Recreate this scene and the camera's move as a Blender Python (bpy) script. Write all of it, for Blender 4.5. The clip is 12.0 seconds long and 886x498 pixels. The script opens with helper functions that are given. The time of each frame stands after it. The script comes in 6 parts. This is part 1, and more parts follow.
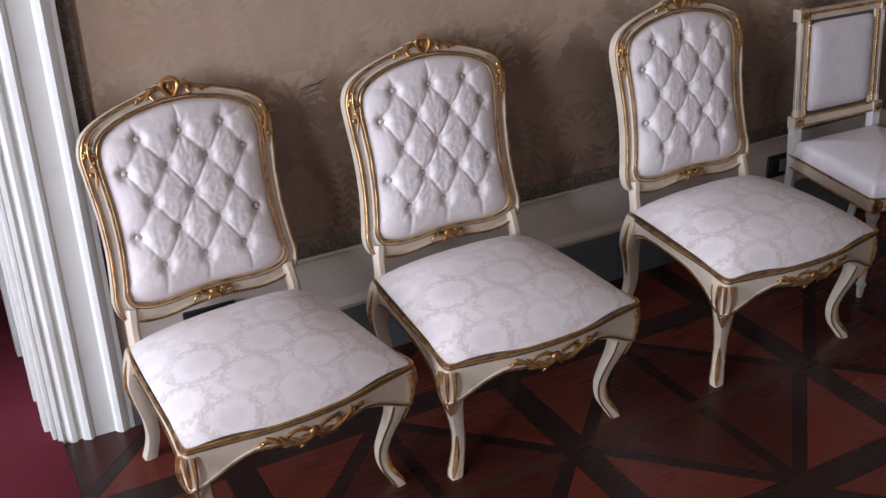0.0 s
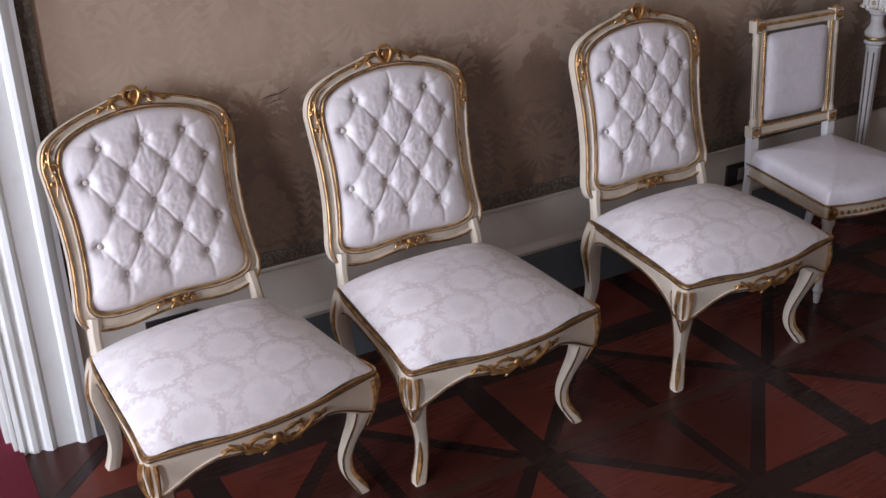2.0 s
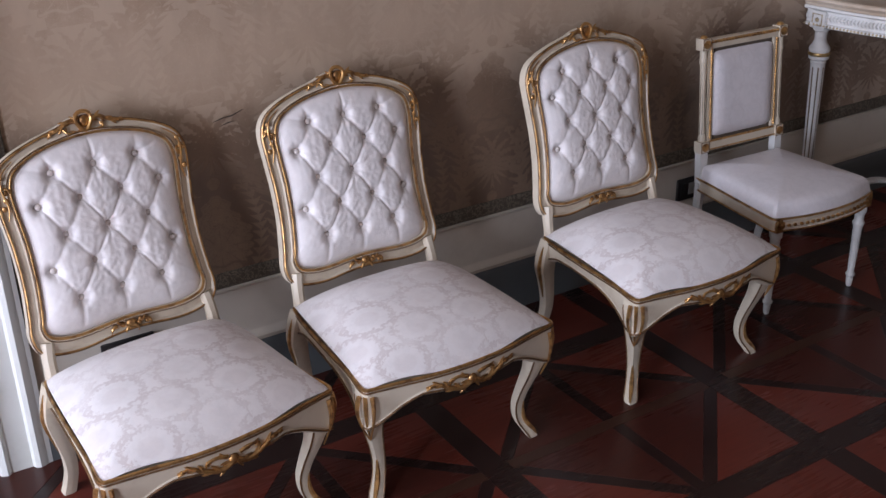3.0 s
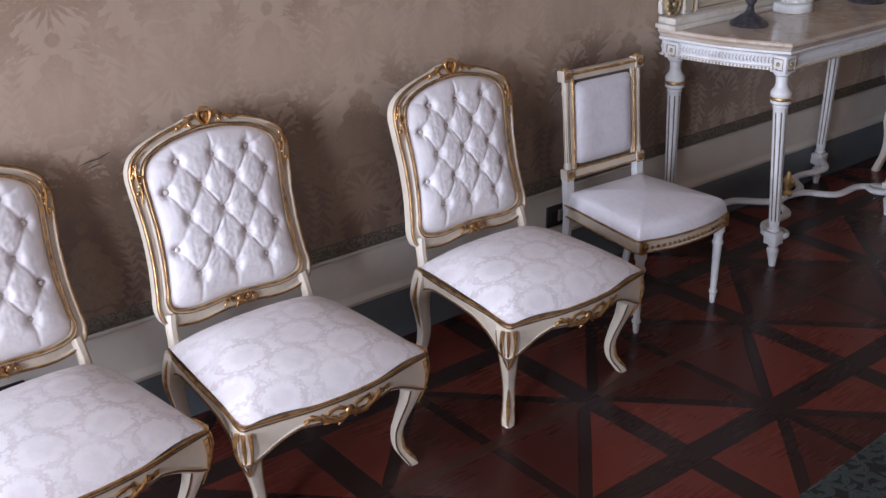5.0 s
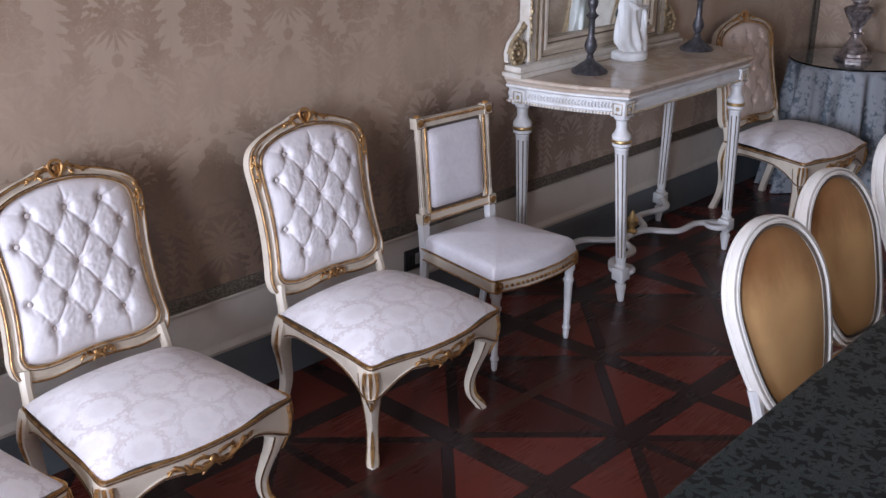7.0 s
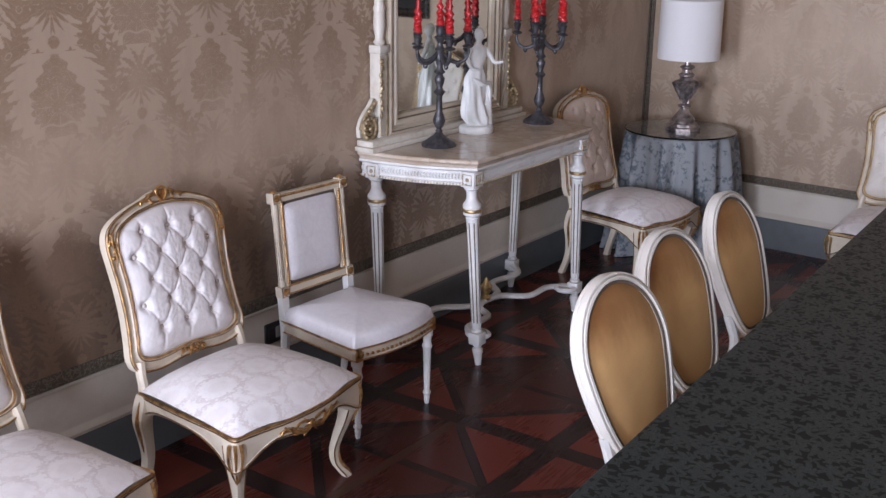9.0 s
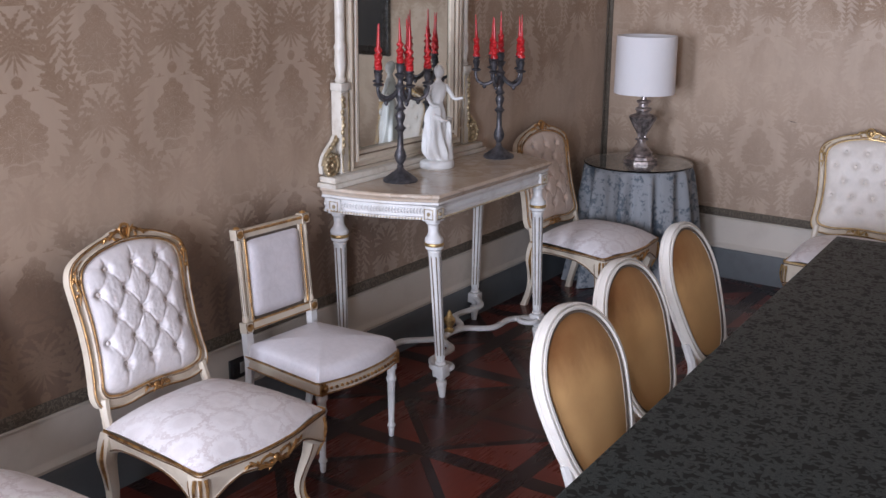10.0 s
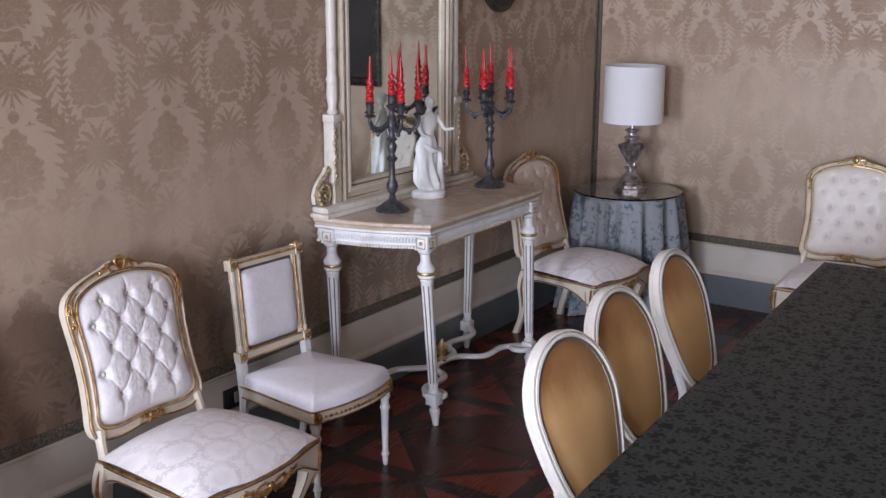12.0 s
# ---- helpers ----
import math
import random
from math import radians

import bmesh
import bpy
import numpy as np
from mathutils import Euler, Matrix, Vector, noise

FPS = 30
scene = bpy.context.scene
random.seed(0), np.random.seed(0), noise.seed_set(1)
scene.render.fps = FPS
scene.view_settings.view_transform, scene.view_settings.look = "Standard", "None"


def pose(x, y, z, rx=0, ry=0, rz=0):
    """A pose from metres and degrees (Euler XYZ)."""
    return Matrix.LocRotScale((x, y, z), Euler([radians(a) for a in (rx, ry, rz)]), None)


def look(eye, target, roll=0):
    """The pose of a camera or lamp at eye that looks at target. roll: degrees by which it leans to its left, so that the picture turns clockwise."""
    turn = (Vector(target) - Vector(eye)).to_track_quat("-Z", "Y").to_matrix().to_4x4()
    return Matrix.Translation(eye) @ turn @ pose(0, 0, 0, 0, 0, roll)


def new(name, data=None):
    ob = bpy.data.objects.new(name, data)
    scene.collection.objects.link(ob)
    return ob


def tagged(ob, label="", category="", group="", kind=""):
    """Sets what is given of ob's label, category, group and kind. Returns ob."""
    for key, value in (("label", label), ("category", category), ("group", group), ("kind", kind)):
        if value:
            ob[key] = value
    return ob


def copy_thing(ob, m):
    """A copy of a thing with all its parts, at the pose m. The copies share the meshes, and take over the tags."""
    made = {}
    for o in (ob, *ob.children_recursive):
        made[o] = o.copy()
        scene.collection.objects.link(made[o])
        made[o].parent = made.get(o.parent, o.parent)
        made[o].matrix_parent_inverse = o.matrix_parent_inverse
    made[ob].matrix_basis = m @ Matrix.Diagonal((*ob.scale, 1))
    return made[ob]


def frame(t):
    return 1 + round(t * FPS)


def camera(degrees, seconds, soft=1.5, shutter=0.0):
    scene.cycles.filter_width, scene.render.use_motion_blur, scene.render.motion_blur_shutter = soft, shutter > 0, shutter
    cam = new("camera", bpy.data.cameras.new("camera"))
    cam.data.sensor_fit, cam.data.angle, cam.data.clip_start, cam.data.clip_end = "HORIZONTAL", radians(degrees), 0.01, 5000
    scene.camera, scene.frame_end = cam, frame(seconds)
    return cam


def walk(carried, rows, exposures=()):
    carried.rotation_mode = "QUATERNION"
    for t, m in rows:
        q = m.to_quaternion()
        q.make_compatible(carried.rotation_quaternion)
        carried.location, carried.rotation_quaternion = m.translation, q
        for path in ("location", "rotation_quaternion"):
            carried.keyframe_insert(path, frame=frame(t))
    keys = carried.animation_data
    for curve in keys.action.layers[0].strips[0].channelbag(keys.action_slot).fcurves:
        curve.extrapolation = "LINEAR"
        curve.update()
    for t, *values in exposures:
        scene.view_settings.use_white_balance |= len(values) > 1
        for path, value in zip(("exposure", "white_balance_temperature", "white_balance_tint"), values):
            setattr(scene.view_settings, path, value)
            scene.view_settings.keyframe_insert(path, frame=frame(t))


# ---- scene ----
cam = camera(44.58, 12.0, soft=1.5)
PATH = [
    (0, pose(0.0000, -0.0000, 1.7835, 63.223, 1.534, -28.529)),
    (0.5, pose(-0.0041, -0.0031, 1.7784, 63.498, 0.942, -29.402)),
    (1, pose(-0.0044, -0.0125, 1.7737, 63.777, 0.960, -29.692)),
    (1.5, pose(-0.0033, -0.0150, 1.7752, 63.765, 0.918, -29.829)),
    (2, pose(-0.0027, -0.0310, 1.7790, 63.918, 1.060, -30.237)),
    (2.5, pose(-0.0001, -0.0511, 1.7894, 64.266, 1.040, -31.090)),
    (3, pose(0.0052, -0.0633, 1.8012, 64.645, 0.987, -32.402)),
    (5, pose(0.0145, -0.1349, 1.8204, 66.339, 0.715, -38.675)),
    (5.5, pose(0.0052, -0.1576, 1.8211, 67.128, 0.581, -40.639)),
    (6, pose(-0.0047, -0.1802, 1.8336, 67.760, 0.044, -42.781)),
    (6.5, pose(-0.0145, -0.1846, 1.8366, 68.190, -0.234, -44.592)),
    (8.5, pose(-0.0899, -0.2308, 1.8334, 71.886, -0.669, -51.925)),
    (9, pose(-0.1119, -0.2567, 1.8445, 72.991, -0.770, -54.098)),
    (9.5, pose(-0.1274, -0.2769, 1.8518, 73.856, -0.712, -55.483)),
    (10, pose(-0.1507, -0.2991, 1.8549, 74.871, -0.518, -56.079)),
    (10.5, pose(-0.1701, -0.3189, 1.8623, 75.772, -0.258, -56.255)),
    (11, pose(-0.1763, -0.3278, 1.8611, 76.459, -0.067, -56.378)),
    (11.5, pose(-0.1822, -0.3254, 1.8660, 76.529, -0.135, -56.450)),
    (12, pose(-0.1856, -0.3205, 1.8673, 76.383, -0.180, -56.618)),
]
walk(cam, PATH, [(0.0, -0.67, 6480, 10), (0.5, -0.83, 6480, 10), (1.0, -0.65, 6450, 10), (1.5, -0.64, 6400, 10), (3.0, -0.67, 6250, 10), (5.5, -0.23, 6000, 10), (6.5, -0.23, 5980, 10), (8.5, -0.05, 6120, 10), (9.5, -0.05, 6220, 10), (12.0, -0.07, 6180, 10)])

# ---- plan, in metres ----
WALL_Y = 2.643      # the long wall with the chairs
FAR_X = 6.058       # the end wall with the lamp
WEST_X = -4.2       # the window wall behind the camera
SOUTH_Y = -3.2
ROOM_H = 3.5
PLINTH = 0.180
DADO = 0.370

# ---- world and light ----
world = bpy.data.worlds.new("daylight")
scene.world = world
world.use_nodes = True
wn = world.node_tree
sky = wn.nodes.new("ShaderNodeTexSky")
sky.sky_type = "NISHITA"
sky.sun_disc = False
sky.sun_elevation = radians(40)
sky.sun_rotation = radians(200)
wn.links.new(sky.outputs[0], wn.nodes["Background"].inputs["Color"])
wn.nodes["Background"].inputs["Strength"].default_value = 0.10


def area_lamp(name, place, target, w, h, power, colour):
    data = bpy.data.lights.new(name, "AREA")
    data.shape, data.size, data.size_y, data.energy, data.color = "RECTANGLE", w, h, power, colour
    ob = new(name, data)
    ob.matrix_world = look(place, target)
    return ob


WINDOWS_WEST = [(-1.60, -0.40), (0.95, 2.15)]
WIN_Z0, WIN_Z1 = 0.55, 2.85
for (y0, y1), watts in zip(WINDOWS_WEST, (400, 385)):
    area_lamp("window_daylight", (WEST_X - 0.10, (y0 + y1) / 2, (WIN_Z0 + WIN_Z1) / 2), (0, (y0 + y1) / 2, 1.7), y1 - y0, WIN_Z1 - WIN_Z0, watts, (0.80, 0.835, 1.0))


# ---- material helpers ----
class Val:
    """A number inside a node tree, with arithmetic."""

    def __init__(self, tree, sock):
        self.tree, self.sock = tree, sock

    def op(self, kind, *others):
        node = self.tree.nodes.new("ShaderNodeMath")
        node.operation = kind
        for i, v in enumerate((self, *others)):
            if isinstance(v, Val):
                self.tree.links.new(v.sock, node.inputs[i])
            else:
                node.inputs[i].default_value = v
        return Val(self.tree, node.outputs[0])

    def __add__(self, o): return self.op("ADD", o)
    def __radd__(self, o): return self.op("ADD", o)
    def __sub__(self, o): return self.op("SUBTRACT", o)
    def __rsub__(self, o): return (self * -1.0) + o
    def __mul__(self, o): return self.op("MULTIPLY", o)
    def __rmul__(self, o): return self.op("MULTIPLY", o)
    def __truediv__(self, o): return self.op("DIVIDE", o)
    def fract(self): return self.op("FRACT")
    def mod_abs(self): return self.op("ABSOLUTE")
    def cos(self): return self.op("COSINE")
    def sin(self): return self.op("SINE")
    def sqrt(self): return self.op("SQRT")
    def maxi(self, o): return self.op("MAXIMUM", o)
    def mini(self, o): return self.op("MINIMUM", o)
    def step(self, a, b):
        node = self.tree.nodes.new("ShaderNodeMapRange")
        node.interpolation_type = "SMOOTHSTEP"
        self.tree.links.new(self.sock, node.inputs["Value"])
        node.inputs["From Min"].default_value, node.inputs["From Max"].default_value = a, b
        return Val(self.tree, node.outputs["Result"])


class Mat:
    """A principled material with a few shorthands."""

    def __init__(self, name, rough=0.5, metal=0.0):
        self.mat = bpy.data.materials.new(name)
        self.mat.use_nodes = True
        self.tree = self.mat.node_tree
        self.bsdf = self.tree.nodes["Principled BSDF"]
        self.bsdf.inputs["Roughness"].default_value = rough
        self.bsdf.inputs["Metallic"].default_value = metal
        self.coord = self.tree.nodes.new("ShaderNodeTexCoord")

    def noise(self, scale, detail=4.0, rough=0.55, stretch=None, source="Object"):
        node = self.tree.nodes.new("ShaderNodeTexNoise")
        node.inputs["Scale"].default_value = scale
        node.inputs["Detail"].default_value = detail
        node.inputs["Roughness"].default_value = rough
        vec = self.coord.outputs[source]
        if stretch:
            mp = self.tree.nodes.new("ShaderNodeMapping")
            mp.inputs["Scale"].default_value = stretch
            self.tree.links.new(vec, mp.inputs["Vector"])
            vec = mp.outputs[0]
        self.tree.links.new(vec, node.inputs["Vector"])
        return Val(self.tree, node.outputs["Fac"])

    def noise_at(self, x, y, z, scale, detail=2.0, rough=0.5):
        comb = self.tree.nodes.new("ShaderNodeCombineXYZ")
        for i, v in enumerate((x, y, z)):
            if isinstance(v, Val):
                self.tree.links.new(v.sock, comb.inputs[i])
            else:
                comb.inputs[i].default_value = v
        node = self.tree.nodes.new("ShaderNodeTexNoise")
        node.inputs["Scale"].default_value = scale
        node.inputs["Detail"].default_value = detail
        node.inputs["Roughness"].default_value = rough
        self.tree.links.new(comb.outputs[0], node.inputs["Vector"])
        return Val(self.tree, node.outputs["Fac"])

    def xyz(self, source="Object"):
        node = self.tree.nodes.new("ShaderNodeSeparateXYZ")
        self.tree.links.new(self.coord.outputs[source], node.inputs[0])
        return [Val(self.tree, o) for o in node.outputs]

    def mix(self, fac, a, b):
        node = self.tree.nodes.new("ShaderNodeMix")
        node.data_type = "RGBA"
        if isinstance(fac, Val):
            self.tree.links.new(fac.sock, node.inputs[0])
        else:
            node.inputs[0].default_value = fac
        for sock, c in ((node.inputs[6], a), (node.inputs[7], b)):
            if isinstance(c, tuple):
                sock.default_value = (*c, 1)
            else:
                self.tree.links.new(c, sock)
        return node.outputs[2]

    def random(self):
        node = self.tree.nodes.new("ShaderNodeObjectInfo")
        return Val(self.tree, node.outputs["Random"])

    def island(self):
        node = self.tree.nodes.new("ShaderNodeNewGeometry")
        return Val(self.tree, node.outputs["Random Per Island"])

    def pointiness(self):
        node = self.tree.nodes.new("ShaderNodeNewGeometry")
        return Val(self.tree, node.outputs["Pointiness"])

    def colour(self, c):
        if isinstance(c, tuple):
            self.bsdf.inputs["Base Color"].default_value = (*c, 1)
        else:
            self.tree.links.new(c, self.bsdf.inputs["Base Color"])
        return self

    def set(self, key, v):
        if isinstance(v, Val):
            self.tree.links.new(v.sock, self.bsdf.inputs[key])
        else:
            self.bsdf.inputs[key].default_value = v
        return self

    def bump(self, v, strength=0.3, distance=0.002):
        node = self.tree.nodes.new("ShaderNodeBump")
        node.inputs["Strength"].default_value = strength
        node.inputs["Distance"].default_value = distance
        self.tree.links.new(v.sock, node.inputs["Height"])
        self.tree.links.new(node.outputs[0], self.bsdf.inputs["Normal"])
        return self


def painted(name, base, dirt, rough=0.45, wear=0.5, scale=9.0):
    m = Mat(name, rough)
    n = m.noise(scale, 6.0, 0.65)
    fine = m.noise(130.0, 3.0)
    m.colour(m.mix(n.step(0.45, 0.8) * wear, base, dirt))
    m.set("Roughness", fine * 0.15 + (rough - 0.07))
    return m.bump(n + fine * 0.25, 0.15, 0.0015).mat


def petals(r, turn, count, length, wide, foot=0.0):
    """Pointed leaves round a middle: r and the angle are fields, the rest numbers."""
    away = ((turn * (count / 6.28318) + 0.5).fract() - 0.5).mod_abs() * r * (6.28318 / count)
    q = (r - foot) * (1.0 / length)
    return q * (1.0 - q) * (4.0 * wide) - away


def damask_wall():
    """Half-drop damask: urns and palms in rows, with leafy garlands swelling round them."""
    m = Mat("damask_silk", 0.5)
    x, y, z = m.xyz()
    n2 = m.noise(14.0, 2.0, 0.5)
    fray = (m.noise(70.0, 2.0, 0.6) - 0.5) * 0.007
    pu, pv = 0.627, 0.52
    u = (x + y - (2.20 + 2.643)) / pu + (m.noise(9.0, 2.0) - 0.5) * 0.020
    v = (z - 1.57) / pv + (m.noise(8.0, 2.0, 0.5, (1.0, 1.0, 1.3)) - 0.5) * 0.020
    row = (v * 2.0 + 0.5).op("FLOOR")
    b = (v - row * 0.5) * pv
    uu = u + row * 0.5
    # urn: a leafy bowl under a tapering crown, with paler stems inside
    a = ((uu + 0.5).fract() - 0.5).mod_abs() * pu
    bb = b + 0.036
    r = (a * a * 0.86 + bb * bb * 1.10).sqrt()
    turn = a.op("ARCTAN2", bb)
    lace = m.noise_at(a, b, 0.4, 62.0, 3.0, 0.6) - 0.5
    bowl = 0.080 - r + (turn * 11.0).cos().mod_abs() * 0.014 + lace * 0.010
    crown = 0.090 - a - (b - 0.010) * 0.62 + (b * 150.0).sin() * 0.007 + lace * 0.012
    crown = crown.mini(b + 0.010).mini(0.125 - b + lace * 0.01)
    foot = (0.062 - a + (a * 260.0).cos() * 0.006).mini(0.020 - (b + 0.122).mod_abs())
    urn = bowl.maxi(crown).maxi(foot)
    rib = ((turn * 4.0 + lace * 0.5).sin().mod_abs() * (r + 0.004) - 0.0034).maxi((r - 0.046).mod_abs() - 0.022)
    lip = ((b + 0.092 + (a * 90.0).cos() * 0.004).mod_abs() - 0.0032).maxi(a - 0.070)
    urn = urn.mini(rib).mini(lip).mini((lace.mod_abs() - 0.010) * 0.12 + 0.0002)
    # palm: broad fronds above, drooping blossoms below
    a2 = (uu.fract() - 0.5).mod_abs() * pu
    b2 = b - 0.012
    r2 = (a2 * a2 + b2 * b2).sqrt()
    turn2 = a2.op("ARCTAN2", b2)
    lace2 = m.noise_at(a2, b2, 2.9, 66.0, 3.0, 0.6) - 0.5
    fronds = (petals(r2, turn2 - r2 * 5.0 + 0.25, 14.0, 0.112, 0.0098) + (r2 * 420.0).sin() * 0.0018 + lace2 * 0.006).mini(b2 + a2 * 0.45 + 0.012)
    tuft = (petals(r2, turn2 + r2 * 3.0, 17.0, 0.090, 0.0066) + lace2 * 0.008).mini(b2 * -1.0 + 0.004).mini(0.075 - a2)
    drop = 0.020 - (a2 * a2 + (b2 + 0.112) * (b2 + 0.112)).sqrt() + lace2 * 0.01
    palm = fronds.maxi(tuft).maxi(0.019 - r2).maxi(drop)
    # sprigs in the gaps between palm and garland
    sprig = None
    for ca, cb, size in ((0.100, 0.086, 0.036), (0.112, -0.096, 0.034), (0.066, 0.128, 0.026), (0.058, -0.140, 0.024)):
        da, db = a2 - ca, b - cb
        rs = (da * da + db * db).sqrt()
        one = petals(rs, da.op("ARCTAN2", db), 6.0, size, size * 0.30).maxi(0.008 - rs)
        sprig = one if sprig is None else sprig.maxi(one)
    # garland: a full swag of curved leaves on a swaying stem, a flower where it swells
    ga = ((u + 0.5).fract() - 0.5).mod_abs()
    off = (ga - ((v * 6.28318).cos() * 0.080 + 0.25)) * pu
    line = off.mod_abs()
    lace3 = m.noise_at((v * 6.28318).cos() * 0.12, (v * 6.28318).sin() * 0.12, off, 58.0, 3.0, 0.6) - 0.5
    side = (v * 14.0 - line * 19.0 + off * 6.0 + lace3 * 0.55 + 0.5).fract() - 0.5
    reach = line * -15.5 + 1.0 + (v * 25.13).cos() * 0.18 + lace3 * 0.45
    leaves = reach * 0.0205 - side.mod_abs() * (pv / 14.0)
    midrib = 1.0 - (side + lace3 * 0.10).mod_abs().step(0.03, 0.10)
    core = 0.011 - line + (v * 94.2).sin() * 0.005 + lace3 * 0.010
    # a lighter fern on the inner side of the garland
    inner = (off + 0.074 + (v * 12.566).cos() * 0.008).mod_abs()
    twig = (v * 20.0 - inner * 26.0 + 0.5).fract() - 0.5
    fern = (inner * -34.0 + 0.95 + lace3 * 0.3) * 0.0125 - twig.mod_abs() * (pv / 20.0)
    fern = (fern.maxi(0.0028 - inner)).mini(((v * 6.28318).cos() + 0.35) * 0.03)
    fv = ((v * 4.0 + 0.5).fract() - 0.5) * (pv / 4.0)
    rf = (off * off + fv * fv).sqrt()
    flower = 0.027 - rf + (off.op("ARCTAN2", fv) * 3.5).cos().mod_abs() * 0.010
    hole = ((rf - 0.010).mod_abs() - 0.0016) + lace3.mod_abs() * 0.012
    garland = leaves.maxi(core).maxi(flower).mini(hole).maxi(fern)
    mask = (urn.maxi(palm).maxi(sprig).maxi(garland) + fray * 0.6).step(-0.0020, 0.0026)
    mask = mask * (1.0 - midrib * 0.22 - lace.mod_abs().step(0.05, 0.22) * 0.25)
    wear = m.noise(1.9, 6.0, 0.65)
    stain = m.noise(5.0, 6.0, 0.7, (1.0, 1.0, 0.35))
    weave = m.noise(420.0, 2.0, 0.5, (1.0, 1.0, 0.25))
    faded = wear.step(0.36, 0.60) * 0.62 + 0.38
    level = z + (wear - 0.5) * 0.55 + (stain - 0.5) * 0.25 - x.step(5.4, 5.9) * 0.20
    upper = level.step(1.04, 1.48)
    # low zone: browned silk, plus shade near the console put into the colour
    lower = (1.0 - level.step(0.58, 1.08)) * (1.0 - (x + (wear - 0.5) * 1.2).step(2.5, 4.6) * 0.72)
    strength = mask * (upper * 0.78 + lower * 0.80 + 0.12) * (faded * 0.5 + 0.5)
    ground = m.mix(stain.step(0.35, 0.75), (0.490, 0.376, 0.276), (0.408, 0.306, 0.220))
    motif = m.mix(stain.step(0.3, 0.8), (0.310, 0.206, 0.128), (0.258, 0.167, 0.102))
    # pale motif on dark ground: the satin's turned sheen is painted in as well
    brown_shaded_ground = m.mix(stain.step(0.30, 0.70), (0.172, 0.108, 0.071), (0.105, 0.063, 0.041))
    brown_shaded_motif = m.mix(stain.step(0.3, 0.8), (0.262, 0.178, 0.118), (0.205, 0.134, 0.087))
    brown_shade = (lower + (mask - 0.5) * 0.42 * lower).step(0.12, 0.88)
    m.colour(m.mix(strength, m.mix(brown_shade, ground, brown_shaded_ground), m.mix(brown_shade, motif, brown_shaded_motif)))
    mask = strength
    m.set("Roughness", mask * 0.25 + (weave * 0.10 + 0.40))
    m.bsdf.inputs["Specular IOR Level"].default_value = 0.45
    m.bsdf.inputs["Sheen Weight"].default_value = 0.12
    return m.bump(mask * 0.6 + weave * 0.35 + n2 * 0.5, 0.22, 0.002).mat


def brocade(name, period=0.170, light=(0.87, 0.828, 0.820), dark=(0.655, 0.585, 0.570), contrast=1.0):
    """White upholstery silk with tone-on-tone medallions."""
    m = Mat(name, 0.5)
    x, y, z = m.xyz()
    n = m.noise(70.0, 4.0, 0.7)
    u, v = x / period, (y + z * 0.7) / (period * 1.25)
    rings = None
    for s in (0.0, 0.5):
        a = ((u + s).fract() - 0.5) * 1.0
        b = ((v + s).fract() - 0.5) * 1.25
        r = (a * a + b * b).sqrt() + (n - 0.5) * 0.46
        ring = 1.0 - (r - 0.375).mod_abs().step(0.020, 0.062)
        heart = (0.20 - r + (n - 0.5) * 0.55).step(0.0, 0.05) * 0.30
        both = ring.maxi(heart)
        rings = both if rings is None else rings.maxi(both)
    weave = m.noise(600.0, 2.0)
    soil = m.noise(6.0, 4.0)
    mott = m.noise(28.0, 4.0, 0.7)
    base = m.mix(soil.step(0.4, 0.75) * 0.5 + mott.step(0.40, 0.70) * 0.5, light, tuple(c * 0.87 for c in light))
    m.colour(m.mix(rings * (0.85 * contrast) * (soil.step(0.30, 0.62) * 0.75 + 0.25), base, dark))
    m.set("Roughness", 0.50 - rings * 0.12)
    m.bsdf.inputs["Sheen Weight"].default_value = 0.12
    return m.bump(rings * -0.5 + weave * 0.4, 0.18, 0.0012).mat


def gilt(name="gilt", base=(0.66, 0.395, 0.155), dark=(0.235, 0.118, 0.048), rough=0.33):
    m = Mat(name, rough, 0.85)
    n = m.noise(26.0, 5.0, 0.7)
    m.colour(m.mix(n.step(0.40, 0.68), base, dark))
    m.set("Roughness", n * 0.35 + (rough - 0.12))
    return m.bump(n, 0.3, 0.002).mat


def wood(name, light, dark, rough=0.32, along=(1.0, 14.0, 14.0)):
    m = Mat(name, rough)
    g = m.noise(7.0, 6.0, 0.65, along)
    big = m.noise(2.3, 3.0)
    r = m.random().maxi(m.island() * 0.999)
    m.bsdf.inputs["Specular IOR Level"].default_value = 0.32
    tone = (g * 0.55 + r * 0.5 + big * 0.25).step(0.35, 0.95)
    m.colour(m.mix(tone, dark, light))
    m.set("Roughness", big * 0.2 + g * 0.1 + (rough - 0.17))
    return m.bump(g, 0.12, 0.001).mat


